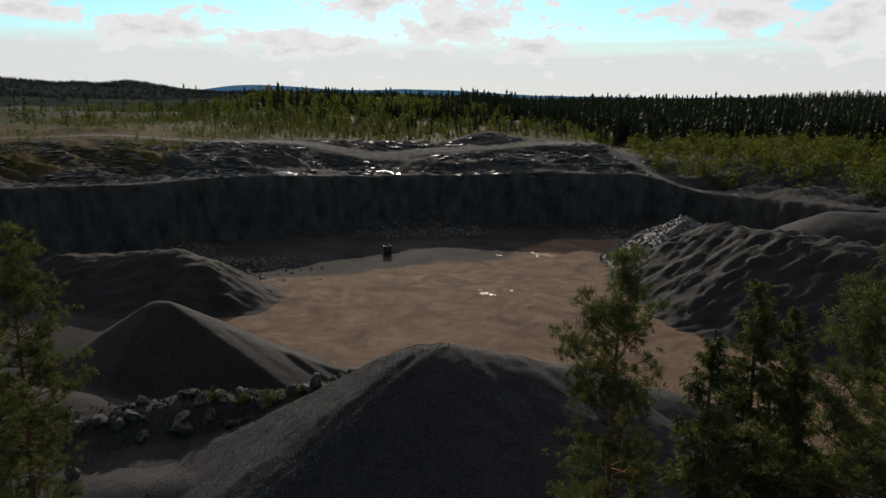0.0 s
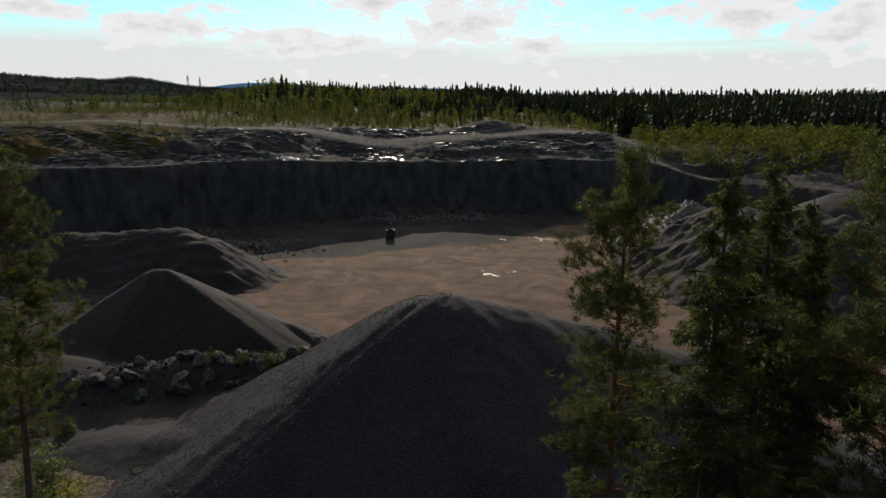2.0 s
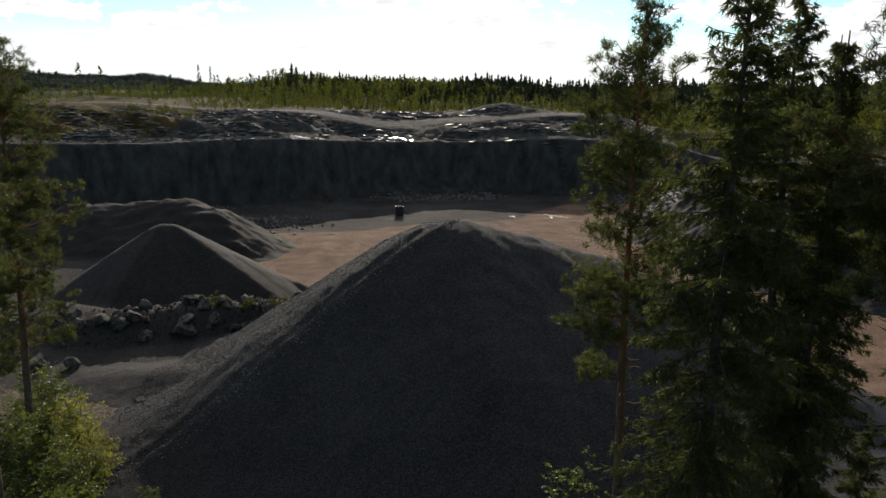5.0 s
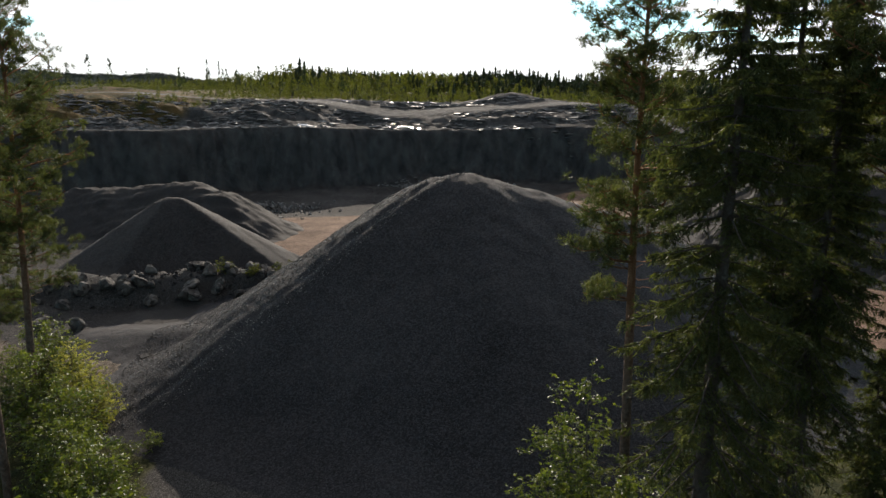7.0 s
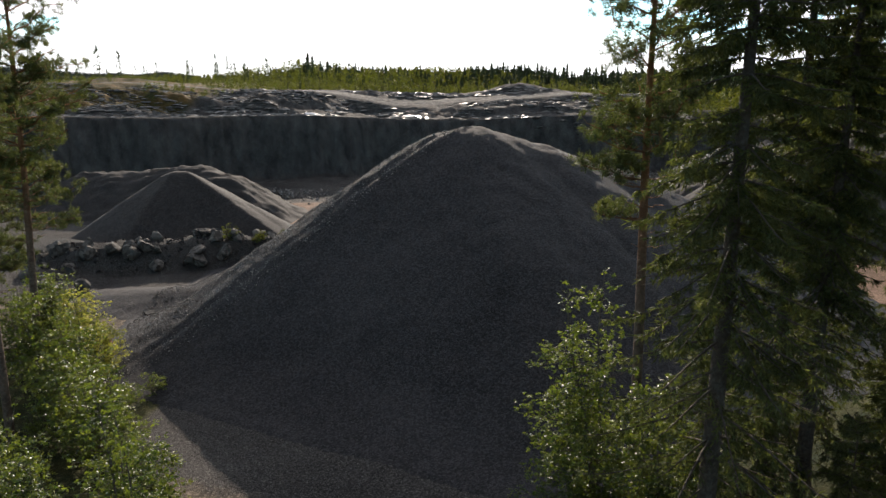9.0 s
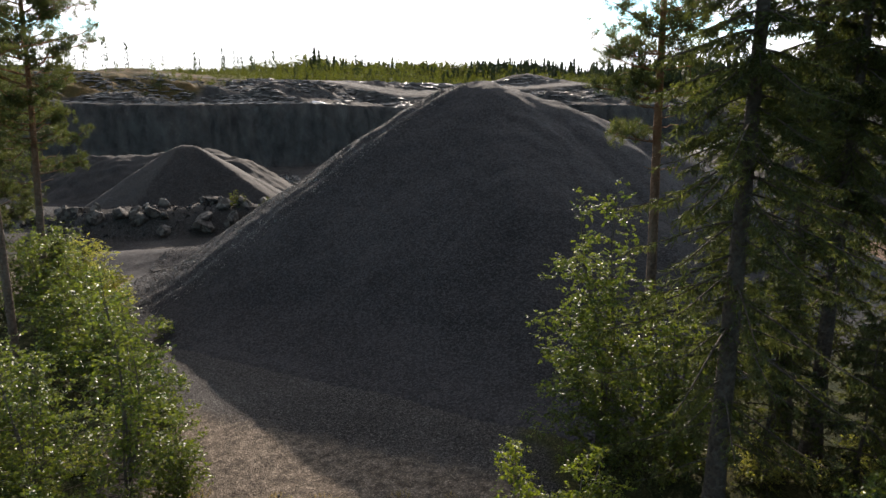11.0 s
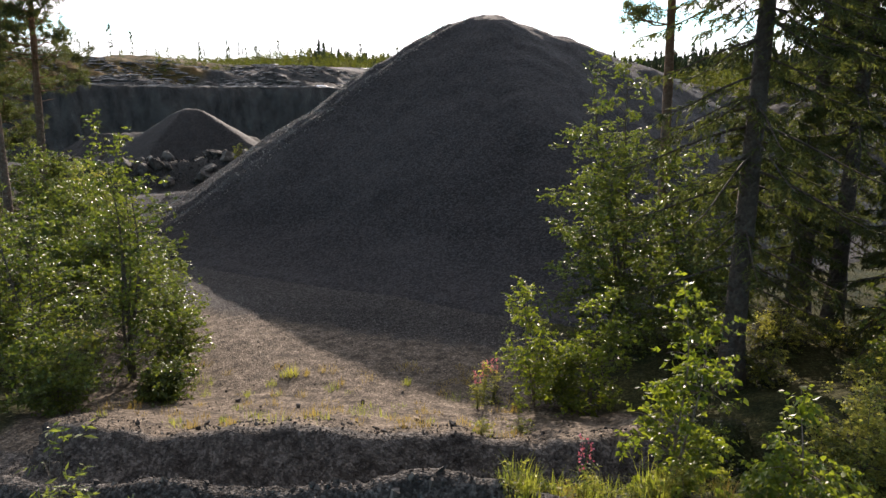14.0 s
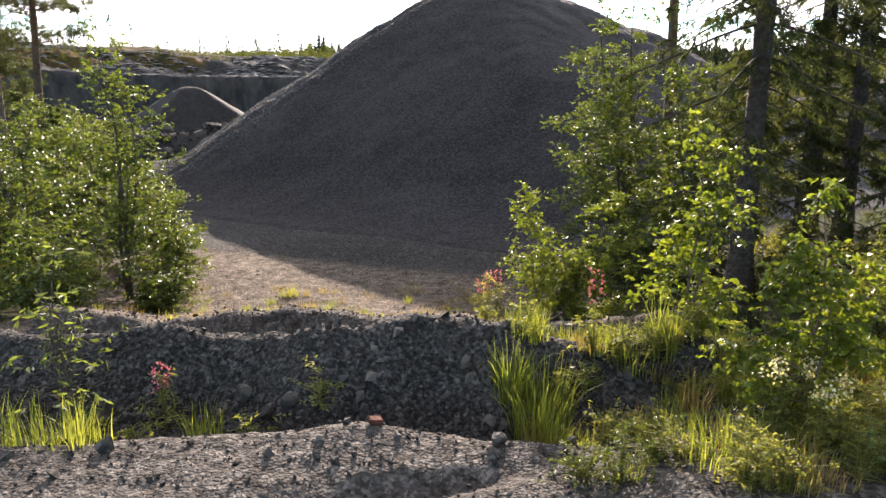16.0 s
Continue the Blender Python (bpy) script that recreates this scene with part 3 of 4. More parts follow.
def young_shape(rng, count):
    """Young birch seen from afar: tufts of leaves in an uneven upright oval, height 1."""
    k = rng.random(count) ** 0.8
    a = rng.uniform(0, 2 * math.pi, count)
    r = 0.24 * np.sin(np.pi * (0.12 + 0.85 * k)) ** 0.7 * np.sqrt(rng.random(count)) * rng.uniform(0.5, 1.2, count)
    at = np.stack([r * np.cos(a), r * np.sin(a), 0.04 + 0.92 * k], -1)
    v, f = spikes(at, rng.normal(size=(count, 3)) + [0, 0, 0.5], rng.uniform(0.07, 0.16, count), rng.uniform(0.04, 0.09, count), rng)
    return v


def wood(name, shapes, x, y, height, mat, label, rng, width=1.0, sink=0.2):
    parts = []
    z = land(x, y)
    which = rng.integers(0, len(shapes), len(x))
    turn = rng.uniform(0, 2 * math.pi, len(x))
    for i, sh in enumerate(shapes):
        m = np.where(which == i)[0]
        c, s = np.cos(turn[m])[:, None], np.sin(turn[m])[:, None]
        hh = height[m][:, None]
        px, py = sh[None, :, 0] * hh * width, sh[None, :, 1] * hh * width
        v = np.stack([x[m][:, None] + c * px - s * py, y[m][:, None] + s * px + c * py, z[m][:, None] - sink + sh[None, :, 2] * hh], -1)
        parts.append(v.reshape(-1, 3))
    v = np.concatenate(parts)
    return tagged(from_arrays(name, v, np.arange(len(v)).reshape(-1, 3), mat), label, "forest", kind="stuff")


def scatter(rng, n, r0, r1, a0, a1):
    r = np.sqrt(rng.uniform(r0 * r0, r1 * r1, n))
    a = np.radians(rng.uniform(a0, a1, n))
    return r * np.sin(a), r * np.cos(a)


def far_woods():
    rng = np.random.default_rng(91)
    con = [conifer_shape(rng, 8, 6) for i in range(7)]
    low = [conifer_shape(rng, 5, 4) for i in range(4)]
    yng = [young_shape(rng, 60) for i in range(7)]
    # dark spruce wood behind the terrace
    x, y = scatter(rng, 15000, 245, 620, -16, 46)
    sd = pit_side(x, y)
    n = fbm(x * 0.012, y * 0.012)
    az = np.degrees(np.arctan2(x, y))
    r = np.hypot(x, y)
    edge = np.interp(az, [-16, -8, 2, 10, 16, 25, 46], [470, 430, 385, 345, 262, 235, 215])
    ok = (r > edge + 40 * n) & (sd > 50)
    x, y, r = x[ok], y[ok], r[ok]
    wood("far_forest", con, x, y, rng.uniform(7, 14.0, len(x)) * (1 + 0.25 * (rng.random(len(x)) < 0.12)), M_FARCON, "dark spruce forest beyond the quarry", rng, 0.8)
    x, y = scatter(rng, 4600, 620, 1500, -11, 46)
    wood("far_forest", low, x, y, rng.uniform(9, 16, len(x)), M_FARCON, "dark forest stretching to the horizon", rng, 1.4)
    # young birches and pines on the cleared land
    x, y = scatter(rng, 8200, 190, 430, -36, 14)
    sd = pit_side(x, y)
    dr = np.minimum(line_dist(x, y, ROAD), line_dist(x, y, ROAD2))
    az, r = np.degrees(np.arctan2(x, y)), np.hypot(x, y)
    n = fbm(x * 0.02, y * 0.02)
    ok = (sd > 38) & (dr > 6) & (n > -0.25 + 0.3 * sm(-14, -24, az)) & (r < np.interp(az, [-36, 0, 14], [430, 400, 300]))
    x, y, r, az = x[ok], y[ok], r[ok], az[ok]
    wood("young_forest", con, x[::4] + 1.5, y[::4], np.interp(az[::4], [-30, -17, -12], [0.2, 0.7, 1.15]) * np.interp(r[::4], [190, 240, 330, 430], [1.2, 3.0, 7.5, 11.0]) * rng.uniform(0.5, 1.25, len(x[::4])), M_FARCON, "young spruces among the birches", rng, 1.2)
    hh = np.interp(az, [-34, -20, -14, -4, 4], [0.3, 0.5, 1.1, 1.1, 0.8]) * np.interp(r, [190, 240, 330, 430], [1.4, 3.2, 7.0, 9.5]) * (0.3 + 1.1 * rng.random(len(x)) ** 1.5)
    wood("young_forest", yng, x, y, hh, M_FARDEC, "light green young birches on the cleared land", rng, 1.0)
    # dense young trees on the low ground by the fork of the road
    x, y = scatter(rng, 1700, 150, 262, 15, 44)
    sd = pit_side(x, y)
    dr = np.minimum(line_dist(x, y, ROAD), line_dist(x, y, ROAD2))
    ok = (sd > 9) & (dr > 5)
    x, y = x[ok], y[ok]
    wood("young_forest", yng, x, y, rng.uniform(2.2, 6.8, len(x)), M_FARDEC, "dense green thicket beside the gravel road", rng, 1.25)
    # low scrub along the rim
    x, y = scatter(rng, 5200, 130, 290, -44, 12)
    sd = pit_side(x, y)
    dr = line_dist(x, y, ROAD)
    ok = (sd > np.interp(x, [-80, -50], [6, 36])) & (dr > 4) & (fbm(x * 0.06, y * 0.06) > -0.05)
    x, y = x[ok], y[ok]
    wood("rim_scrub", yng, x, y, rng.uniform(0.6, 2.6, len(x)), M_FARDEC, "low scrub on the heath above the wall", rng, 1.5)
    # woods on the near hills
    x, y = scatter(rng, 9500, 1000, 1720, -44, -6)
    wood("far_forest", low, x, y, rng.uniform(3, 6, len(x)), M_FARHILL, "dark wooded hillside beyond the clearing", rng, 1.6)
    # a few thin standing trees left on the clearing
    x, y = scatter(rng, 46, 215, 330, -34, -6)
    sd = pit_side(x, y)
    x, y = x[sd > 50], y[sd > 50]
    wood("seed_trees", [young_shape(rng, 90) for i in range(4)], x, y, rng.uniform(4, 9.5, len(x)), M_FARCON, "thin seed trees left standing on the clearing", rng, 0.55)
    x, y = np.array([-80.0, -77.0, -74.5, -70.0, -66.0, -83.0, -61.0]), np.array([338.0, 335.0, 341.0, 337.0, 344.0, 342.0, 340.0])
    wood("tall_spruces", con, x, y, np.array([15.5, 14.0, 12.5, 12.5, 11.0, 10.5, 10.0]), M_FARCON, "tall dark spruces standing above the young birches", rng, 0.9)
    x, y = np.array([-118.0, -114.0, -121.0, -86.0, -90.0, 232.0]), np.array([318.0, 322.0, 325.0, 382.0, 380.0, 440.0])
    wood("seed_trees", [young_shape(rng, 120) for i in range(3)], x, y, np.array([14.0, 12.5, 10.0, 13.0, 12.0, 17.0]), M_FARCON, "tall thin pines standing above the young forest", rng, 0.28)

# ---------------------------------------------------------------- plants


def unit(v):
    return v / np.maximum(np.linalg.norm(v, axis=-1, keepdims=True), 1e-9)


def tubes(name, lines, mat, parent=None, sides=5, label=""):
    """Tapered stems: each line is (points n x 3, radii n)."""
    vs, fs, base = [], [], 0
    a = np.linspace(0, 2 * math.pi, sides, endpoint=False)
    for pts, rad in lines:
        pts, rad = np.asarray(pts, float), np.asarray(rad, float)
        t = unit(np.gradient(pts, axis=0))
        ref = np.where(np.abs(t[:, 2:3]) > 0.9, [[1.0, 0, 0]], [[0, 0, 1.0]])
        u = unit(np.cross(t, ref))
        w = np.cross(t, u)
        ring = pts[:, None] + rad[:, None, None] * (np.cos(a)[None, :, None] * u[:, None] + np.sin(a)[None, :, None] * w[:, None])
        vs.append(ring.reshape(-1, 3))
        fs.append(grid_faces(len(pts), sides, True) + base)
        base += len(pts) * sides
    return from_arrays(name, np.concatenate(vs), np.concatenate(fs), mat, parent, label, smooth=True)


def spikes(at, way, length, width, rng):
    """Thin triangles (needle sprays): bases at, pointing along way."""
    n = len(at)
    way = unit(way)
    side = unit(np.cross(way, rng.normal(size=(n, 3)))) * width[:, None] * 0.5
    tip = at + way * length[:, None]
    return np.stack([at - side, at + side, tip], 1).reshape(-1, 3), np.arange(3 * n).reshape(-1, 3)


def blades(at, way, length, width, rng, fold=0.15):
    """Leaves: a pointed four-cornered blade each, slightly folded."""
    n = len(at)
    way = unit(way)
    side = unit(np.cross(way, rng.normal(size=(n, 3))))
    up = np.cross(side, way)
    mid = at + way * (0.45 * length)[:, None] + up * (fold * width)[:, None]
    v = np.stack([at, mid + side * (0.5 * width)[:, None], at + way * length[:, None], mid - side * (0.5 * width)[:, None]], 1)
    return v.reshape(-1, 3), np.arange(4 * n).reshape(-1, 4)


def empty_at(name, x, y, z=None):
    ob = new(name)
    ob.empty_display_size = 0.3
    ob.location = (x, y, float(land(x, y)) - 0.05 if z is None else z)
    return ob


def spruce_tree(x, y, h, reach, seed, label, bare=0.1, lean=(0, 0), girth=0.023):
    rng = np.random.default_rng(seed)
    tree = empty_at("spruce_tree", x, y)
    zz = np.linspace(0, 1, 18)
    axis = np.stack([lean[0] * zz + 0.05 * np.sin(3 * zz + seed), lean[1] * zz, h * zz], -1)
    tubes("trunk", [(axis, girth * h * 0.5 * (1 - 0.93 * zz) + 0.03 * np.exp(-zz * 40) * h * 0.2)], M_SPRUCEBARK, tree, 10)
    limbs, at, way, ln, wd = [], [], [], [], []
    z = bare * h
    while z < 0.985 * h:
        k = z / h
        c = np.array([np.interp(k, zz, axis[:, 0]), np.interp(k, zz, axis[:, 1]), z])
        full = reach * min((1 - k) ** 0.66 * 1.12, 1.0) * (0.55 + 0.45 * min(1, (k - bare + 0.06) / 0.18))
        for b in range(rng.integers(4, 7) if k > 0.36 else rng.integers(2, 5)):
            az = rng.uniform(0, 2 * math.pi)
            L = max(0.12, full * rng.uniform(0.55, 1.08))
            out = np.array([math.cos(az), math.sin(az), 0])
            rise = np.interp(k, [0, 0.5, 0.85, 1], [-0.28, -0.1, 0.25, 0.8])
            drop = np.interp(k, [0, 0.5, 0.9, 1], [0.35, 0.45, 0.3, 0.0])
            s = np.linspace(0, 1, 7)[:, None]
            curve = c + out * s * L + np.array([0, 0, 1.0]) * L * (rise * s - drop * s * s + 0.22 * s ** 4)
            limbs.append((curve, 0.006 + 0.012 * L * (1 - 0.85 * s[:, 0])))
            m = max(7, int(L * (16 if k < 0.45 else 29)))
            sp = rng.uniform(0.12, 1.0, m)
            p = np.stack([np.interp(sp, s[:, 0], curve[:, i]) for i in range(3)], -1)
            side = np.array([-out[1], out[0], 0]) * np.where(rng.random(m) < 0.5, 1, -1)[:, None]
            tw = unit(side * rng.uniform(0.3, 1.0, m)[:, None] + out * rng.uniform(0.2, 0.8, m)[:, None] + np.array([0, 0, -1.0]) * rng.uniform(0.1, 1.3, m)[:, None])
            tl = rng.uniform(0.2, 0.5, m) * (1.15 - 0.6 * sp) * min(1, 0.35 + L * 0.5)
            for q in range(11):
                f = rng.uniform(0.0, 1.0, m)
                at.append(p + tw * (tl * f)[:, None])
                way.append(tw + 0.75 * rng.normal(size=(m, 3)) * np.array([1, 1, 0.7]) - np.array([0, 0, 0.25]))
                ln.append(rng.uniform(0.09, 0.20, m))
                wd.append(rng.uniform(0.016, 0.034, m))
        z += np.interp(k, [0, 1], [0.36, 0.2]) * rng.uniform(0.7, 1.3)
    tubes("branchwork", limbs, M_SPRUCEBARK, tree, 3)["kind"] = "stuff"
    v, f = spikes(np.concatenate(at), np.concatenate(way), np.concatenate(ln), np.concatenate(wd), rng)
    from_arrays("crown", v, f, M_SPRUCE, tree)["kind"] = "stuff"
    return tagged(tree, label, "tree", group="tall conifers")


def pine_tree(x, y, h, reach, crown_from, seed, label, girth=0.018, lean=(0, 0), density=1.0):
    rng = np.random.default_rng(seed)
    tree = empty_at("pine_tree", x, y)
    zz = np.linspace(0, 1, 22)
    axis = np.stack([lean[0] * zz + 0.12 * np.sin(5 * zz + seed) * zz, lean[1] * zz + 0.1 * np.sin(4 * zz), h * zz], -1)
    tubes("trunk", [(axis, girth * h * 0.5 * (1 - 0.9 * zz ** 1.2) + 0.004)], M_PINEBARK, tree, 9)
    limbs, tuft = [], []
    z = crown_from * h * 0.8
    while z < 0.985 * h:
        k = z / h
        c = np.array([np.interp(k, zz, axis[:, i]) for i in range(3)])
        u = (k - crown_from) / (1 - crown_from)
        full = reach * (np.interp(u, [-0.3, 0.0, 0.3, 0.7, 1.0], [0.5, 0.85, 1.0, 0.62, 0.15]))
        dead = u < 0 and rng.random() < 0.8
        for b in range(rng.integers(2, 5)):
            az = rng.uniform(0, 2 * math.pi)
            L = full * rng.uniform(0.45, 1.1) * (0.5 if dead else 1)
            out = np.array([math.cos(az), math.sin(az), 0])
            s = np.linspace(0, 1, 6)[:, None]
            rise = np.interp(u, [0, 0.5, 1], [0.02, 0.3, 1.1])
            curve = c + out * s * L + np.array([0, 0, 1.0]) * L * (rise * s + 0.18 * s * s) + 0.06 * L * rng.normal(size=(6, 3)) * s
            limbs.append((curve, 0.008 + 0.016 * L * (1 - 0.8 * s[:, 0])))
            if dead:
                continue
            for m in range(max(2, int(L * 5.5))):
                sp = rng.uniform(0.3, 1.0)
                p = np.array([np.interp(sp, s[:, 0], curve[:, i]) for i in range(3)])
                q = p + unit(out * 0.5 + rng.normal(size=3) * np.array([0.8, 0.8, 0.5]) + np.array([0, 0, 0.4])) * rng.uniform(0.15, 0.75) * (1.2 - 0.6 * sp) * min(1, L)
                limbs.append((np.stack([p, 0.5 * (p + q) - [0, 0, 0.03], q]), np.array([0.012, 0.009, 0.005])))
                for e in range(rng.integers(2, 5)):
                    tuft.append(q + rng.normal(size=3) * np.array([0.16, 0.16, 0.08]))
        z += rng.uniform(0.25, 0.55) / density * (0.8 if u > 0.7 else 1)
    tubes("branchwork", limbs, M_PINEBARK, tree, 3)["kind"] = "stuff"
    tuft = np.array(tuft)
    n = 34
    at = np.repeat(tuft, n, axis=0) + rng.normal(size=(len(tuft) * n, 3)) * 0.05
    way = rng.normal(size=(len(at), 3)) + np.array([0, 0, 0.45])
    v, f = spikes(at, way, rng.uniform(0.10, 0.22, len(at)), rng.uniform(0.014, 0.030, len(at)), rng)
    from_arrays("crown", v, f, M_PINE, tree)["kind"] = "stuff"
    return tagged(tree, label, "tree", group="tall conifers")


def leafy_tree(name, x, y, h, reach, stems, leaf, count, mat, bark_mat, seed, label, category="shrub", narrow=0.6, droop=0.3, low=0.12, z=None, slim=0.62, clump=0.16):
    """Bush or young tree: stems from one root, side shoots, single leaves in uneven clumps."""
    rng = np.random.default_rng(seed)
    root = empty_at(name, x, y, z)
    lines, tips = [], []
    for sidx in range(stems):
        az = rng.uniform(0, 2 * math.pi)
        spread = reach * narrow * (rng.uniform(0.15, 1.0) if stems > 1 else 0.1)
        hh = h * (rng.uniform(0.6, 1.0) if sidx else 1.0) * (1 - 0.25 * (spread / reach) ** 2)
        s = np.linspace(0, 1, 9)
        st = np.stack([np.cos(az) * spread * s ** 1.3 + 0.02 * h * np.sin(6 * s + seed), np.sin(az) * spread * s ** 1.3 + 0.02 * h * np.cos(5 * s + sidx), hh * s], -1)
        lines.append((st, (0.006 * hh + 0.008) * (1 - 0.88 * s)))
        for b in range(int(9 + hh * 6)):
            k = rng.uniform(0.4 * low, 0.99)
            p = np.array([np.interp(k, s, st[:, i]) for i in range(3)])
            wide = np.interp(k, [0, 0.25, 0.6, 1.0], [0.9, 1.0, 0.78, 0.14]) * reach * 0.95 / (1 + 0.25 * (stems > 3))
            L = wide * rng.uniform(0.35, 1.1) + 0.08
            ba = rng.uniform(0, 2 * math.pi)
            out = np.array([math.cos(ba), math.sin(ba), rng.uniform(0.2, 0.9)])
            q = np.linspace(0, 1, 5)[:, None]
            cv = p + out * q * L - np.array([0, 0, 1.0]) * droop * L * q * q
            lines.append((cv, (0.004 + 0.006 * L) * (1 - 0.8 * q[:, 0])))
            for m in range(max(2, int(L * 7))):
                e = rng.uniform(0.25, 1.05)
                tips.append(np.array([np.interp(e, q[:, 0], cv[:, i]) for i in range(3)]))
    tubes("stemwork", lines, bark_mat, root, 4)["kind"] = "stuff"
    tips = np.array(tips)
    # short twigs carry the leaves; some shoots stay bare, which leaves gaps
    per = 7
    weight = rng.random(len(tips)) ** 0.8
    pick = rng.integers(0, len(tips), max(6, int(1.9 * count / per)))
    pick = pick[rng.random(len(pick)) < 0.12 + 0.88 * weight[pick]]
    twig = unit(rng.normal(size=(len(pick), 3)) * np.array([1, 1, 0.55]) + np.array([0, 0, 0.35 - droop]))
    reach_out = rng.uniform(1.2, 3.0, len(pick)) * leaf
    start = tips[pick] + rng.normal(size=(len(pick), 3)) * clump * 0.55 * min(1.0, 0.4 + 0.15 * h)
    along = np.tile(np.linspace(0.1, 1.0, per), len(pick))
    tw = np.repeat(twig, per, axis=0)
    at = np.repeat(start, per, axis=0) + tw * (np.repeat(reach_out, per) * along)[:, None]
    hang = np.cross(tw, [0, 0, 1.0]) * np.tile(np.where(np.arange(per) % 2, 1.0, -1.0), len(pick))[:, None]
    way = hang + 0.6 * tw + rng.normal(size=(len(at), 3)) * 0.35 - np.array([0, 0, droop])
    ln = leaf * rng.uniform(0.6, 1.2, len(at)) * (1.15 - 0.4 * along)
    v, f = blades(at, way, ln, ln * slim, rng)
    from_arrays("foliage", v, f, mat, root)["kind"] = "stuff"
    return tagged(root, label, category)


def grass_tuft(x, y, h, spread, count, mat, seed, label, z=None, name="grass_tuft"):
    rng = np.random.default_rng(seed)
    a = rng.uniform(0, 2 * math.pi, count)
    r = spread * 0.35 * np.sqrt(rng.random(count))
    base = np.stack([r * np.cos(a), r * np.sin(a), 0 * a], -1)
    L = h * rng.uniform(0.5, 1.1, count)
    out = np.stack([np.cos(a), np.sin(a), 0 * a], -1) + rng.normal(size=(count, 3)) * np.array([0.5, 0.5, 0])
    bend = rng.uniform(0.15, 0.75, count)[:, None]
    side = unit(np.cross(out, [0, 0, 1.0])) * rng.uniform(0.0022, 0.0048, count)[:, None] * (1 + h)
    rows = []
    for s, w in ((0, 1.0), (0.4, 0.9), (0.75, 0.6), (1.0, 0.08)):
        p = base + L[:, None] * (np.array([0, 0, 1.0]) * (s - 0.35 * bend * s * s) + out * 0.55 * bend * s * s)
        rows += [p - side * w, p + side * w]
    v = np.stack(rows, 1)
    one = np.array([[0, 1, 3, 2], [2, 3, 5, 4], [4, 5, 7, 6]])
    f = (one[None] + 8 * np.arange(count)[:, None, None]).reshape(-1, 4)
    zz = float(land(x, y)) - 0.03 if z is None else z
    ob = from_arrays(name, v.reshape(-1, 3), f, mat)
    ob.location = (x, y, zz)
    return tagged(ob, label, "grass", group="grass tufts", kind="stuff")


# tall conifers beside the big heap
spruce_tree(5.5, 13.2, 20.0, 2.7, 11, "tall dark spruce with drooping branches, beside the gravel heap", lean=(-0.35, -0.9))
spruce_tree(8.6, 17.2, 19.6, 2.6, 12, "dark spruce with a straight trunk among the trees", lean=(-0.3, 0))
spruce_tree(10.3, 18.8, 18.2, 2.4, 13, "dark spruce at the edge of the wood")
spruce_tree(8.9, 16.0, 18.0, 2.1, 17, "tall dark spruce with dense hanging twigs", bare=0.25)
spruce_tree(12.6, 15.6, 20.0, 2.6, 18, "tall dark spruce at the edge of the wood", bare=0.2)
pine_tree(5.75, 20.5, 19.8, 2.3, 0.46, 21, "tall pine with reddish upper trunk beside the heap", lean=(-0.2, 0.1), density=1.1)
pine_tree(9.9, 13.2, 20.5, 3.0, 0.6, 22, "broad-crowned pine at the edge of the wood", density=1.4)
pine_tree(13.8, 19.0, 19.0, 3.2, 0.58, 23, "bushy pine at the edge of the wood", density=1.5)
pine_tree(-18.7, 27.3, 19.6, 2.6, 0.40, 24, "tall pine with a bare reddish trunk above bushes", lean=(0.9, 0), density=1.2)
pine_tree(-16.6, 22.2, 17.0, 2.2, 0.62, 25, "slender pine with a bare reddish trunk")
pine_tree(-22.5, 30.0, 15.5, 2.4, 0.25, 26, "bushy pine among shrubs above the track", density=1.3)
for sx, sy, sh, seed in ((7.4, 15.2, 5.5, 61), (9.0, 14.2, 4.6, 62), (10.6, 15.6, 6.4, 63), (7.6, 19.4, 6.8, 64), (12.4, 18.6, 7.0, 65), (11.4, 13.4, 4.2, 66)):
    spruce_tree(sx, sy, sh, 1.5, seed, "young shade-grown spruce under the tall trees", bare=0.03)
spruce_tree(-21.0, 27.0, 9.5, 1.9, 15, "small dense spruce among shrubs", bare=0.03)
spruce_tree(-17.0, 26.0, 4.2, 1.2, 16, "small young spruce among shrubs", bare=0.02)

# bushes and young broadleaf trees
leafy_tree("alder_tree", 3.7, 17.3, 7.8, 2.5, 6, 0.1, 21000, M_LEAF, M_STEM, 31, "dense alder with glossy green leaves beside the heap", "tree", low=0.05)
leafy_tree("alder_tree", 5.2, 15.8, 5.2, 1.9, 5, 0.12, 8000, M_LEAF, M_STEM, 32, "green alder under the spruces", "tree", low=0.05)
leafy_tree("birch_sapling", 1.25, 12.6, 2.8, 0.8, 3, 0.085, 3000, M_BIRCH, M_PALE, 33, "sunlit yellow-green birch sapling on the gravel", narrow=0.5)
leafy_tree("birch_sapling", 2.45, 12.6, 2.8, 0.9, 3, 0.085, 3600, M_BIRCH, M_PALE, 34, "sunlit bushy birch sapling on the gravel", narrow=0.5)
leafy_tree("birch_sapling", 1.85, 12.9, 1.6, 0.7, 4, 0.085, 2400, M_LEAF, M_PALE, 134, "low green birch scrub between two saplings", narrow=0.7)
leafy_tree("birch_sapling", 2.6, 7.05, 2.9, 0.62, 2, 0.088, 2700, M_BIRCH, M_PALE, 35, "young birch with bright green leaves above grass", narrow=0.4, droop=0.5)
leafy_tree("birch_sapling", 3.05, 5.15, 2.4, 0.7, 3, 0.088, 3000, M_BIRCH, M_PALE, 36, "young birch with a yellowing tip above grass", narrow=0.5, droop=0.5)
leafy_tree("alder_bush", 5.3, 8.1, 1.7, 0.9, 6, 0.06, 5000, M_HERB, M_STEM, 37, "dark green bush beneath the birches")
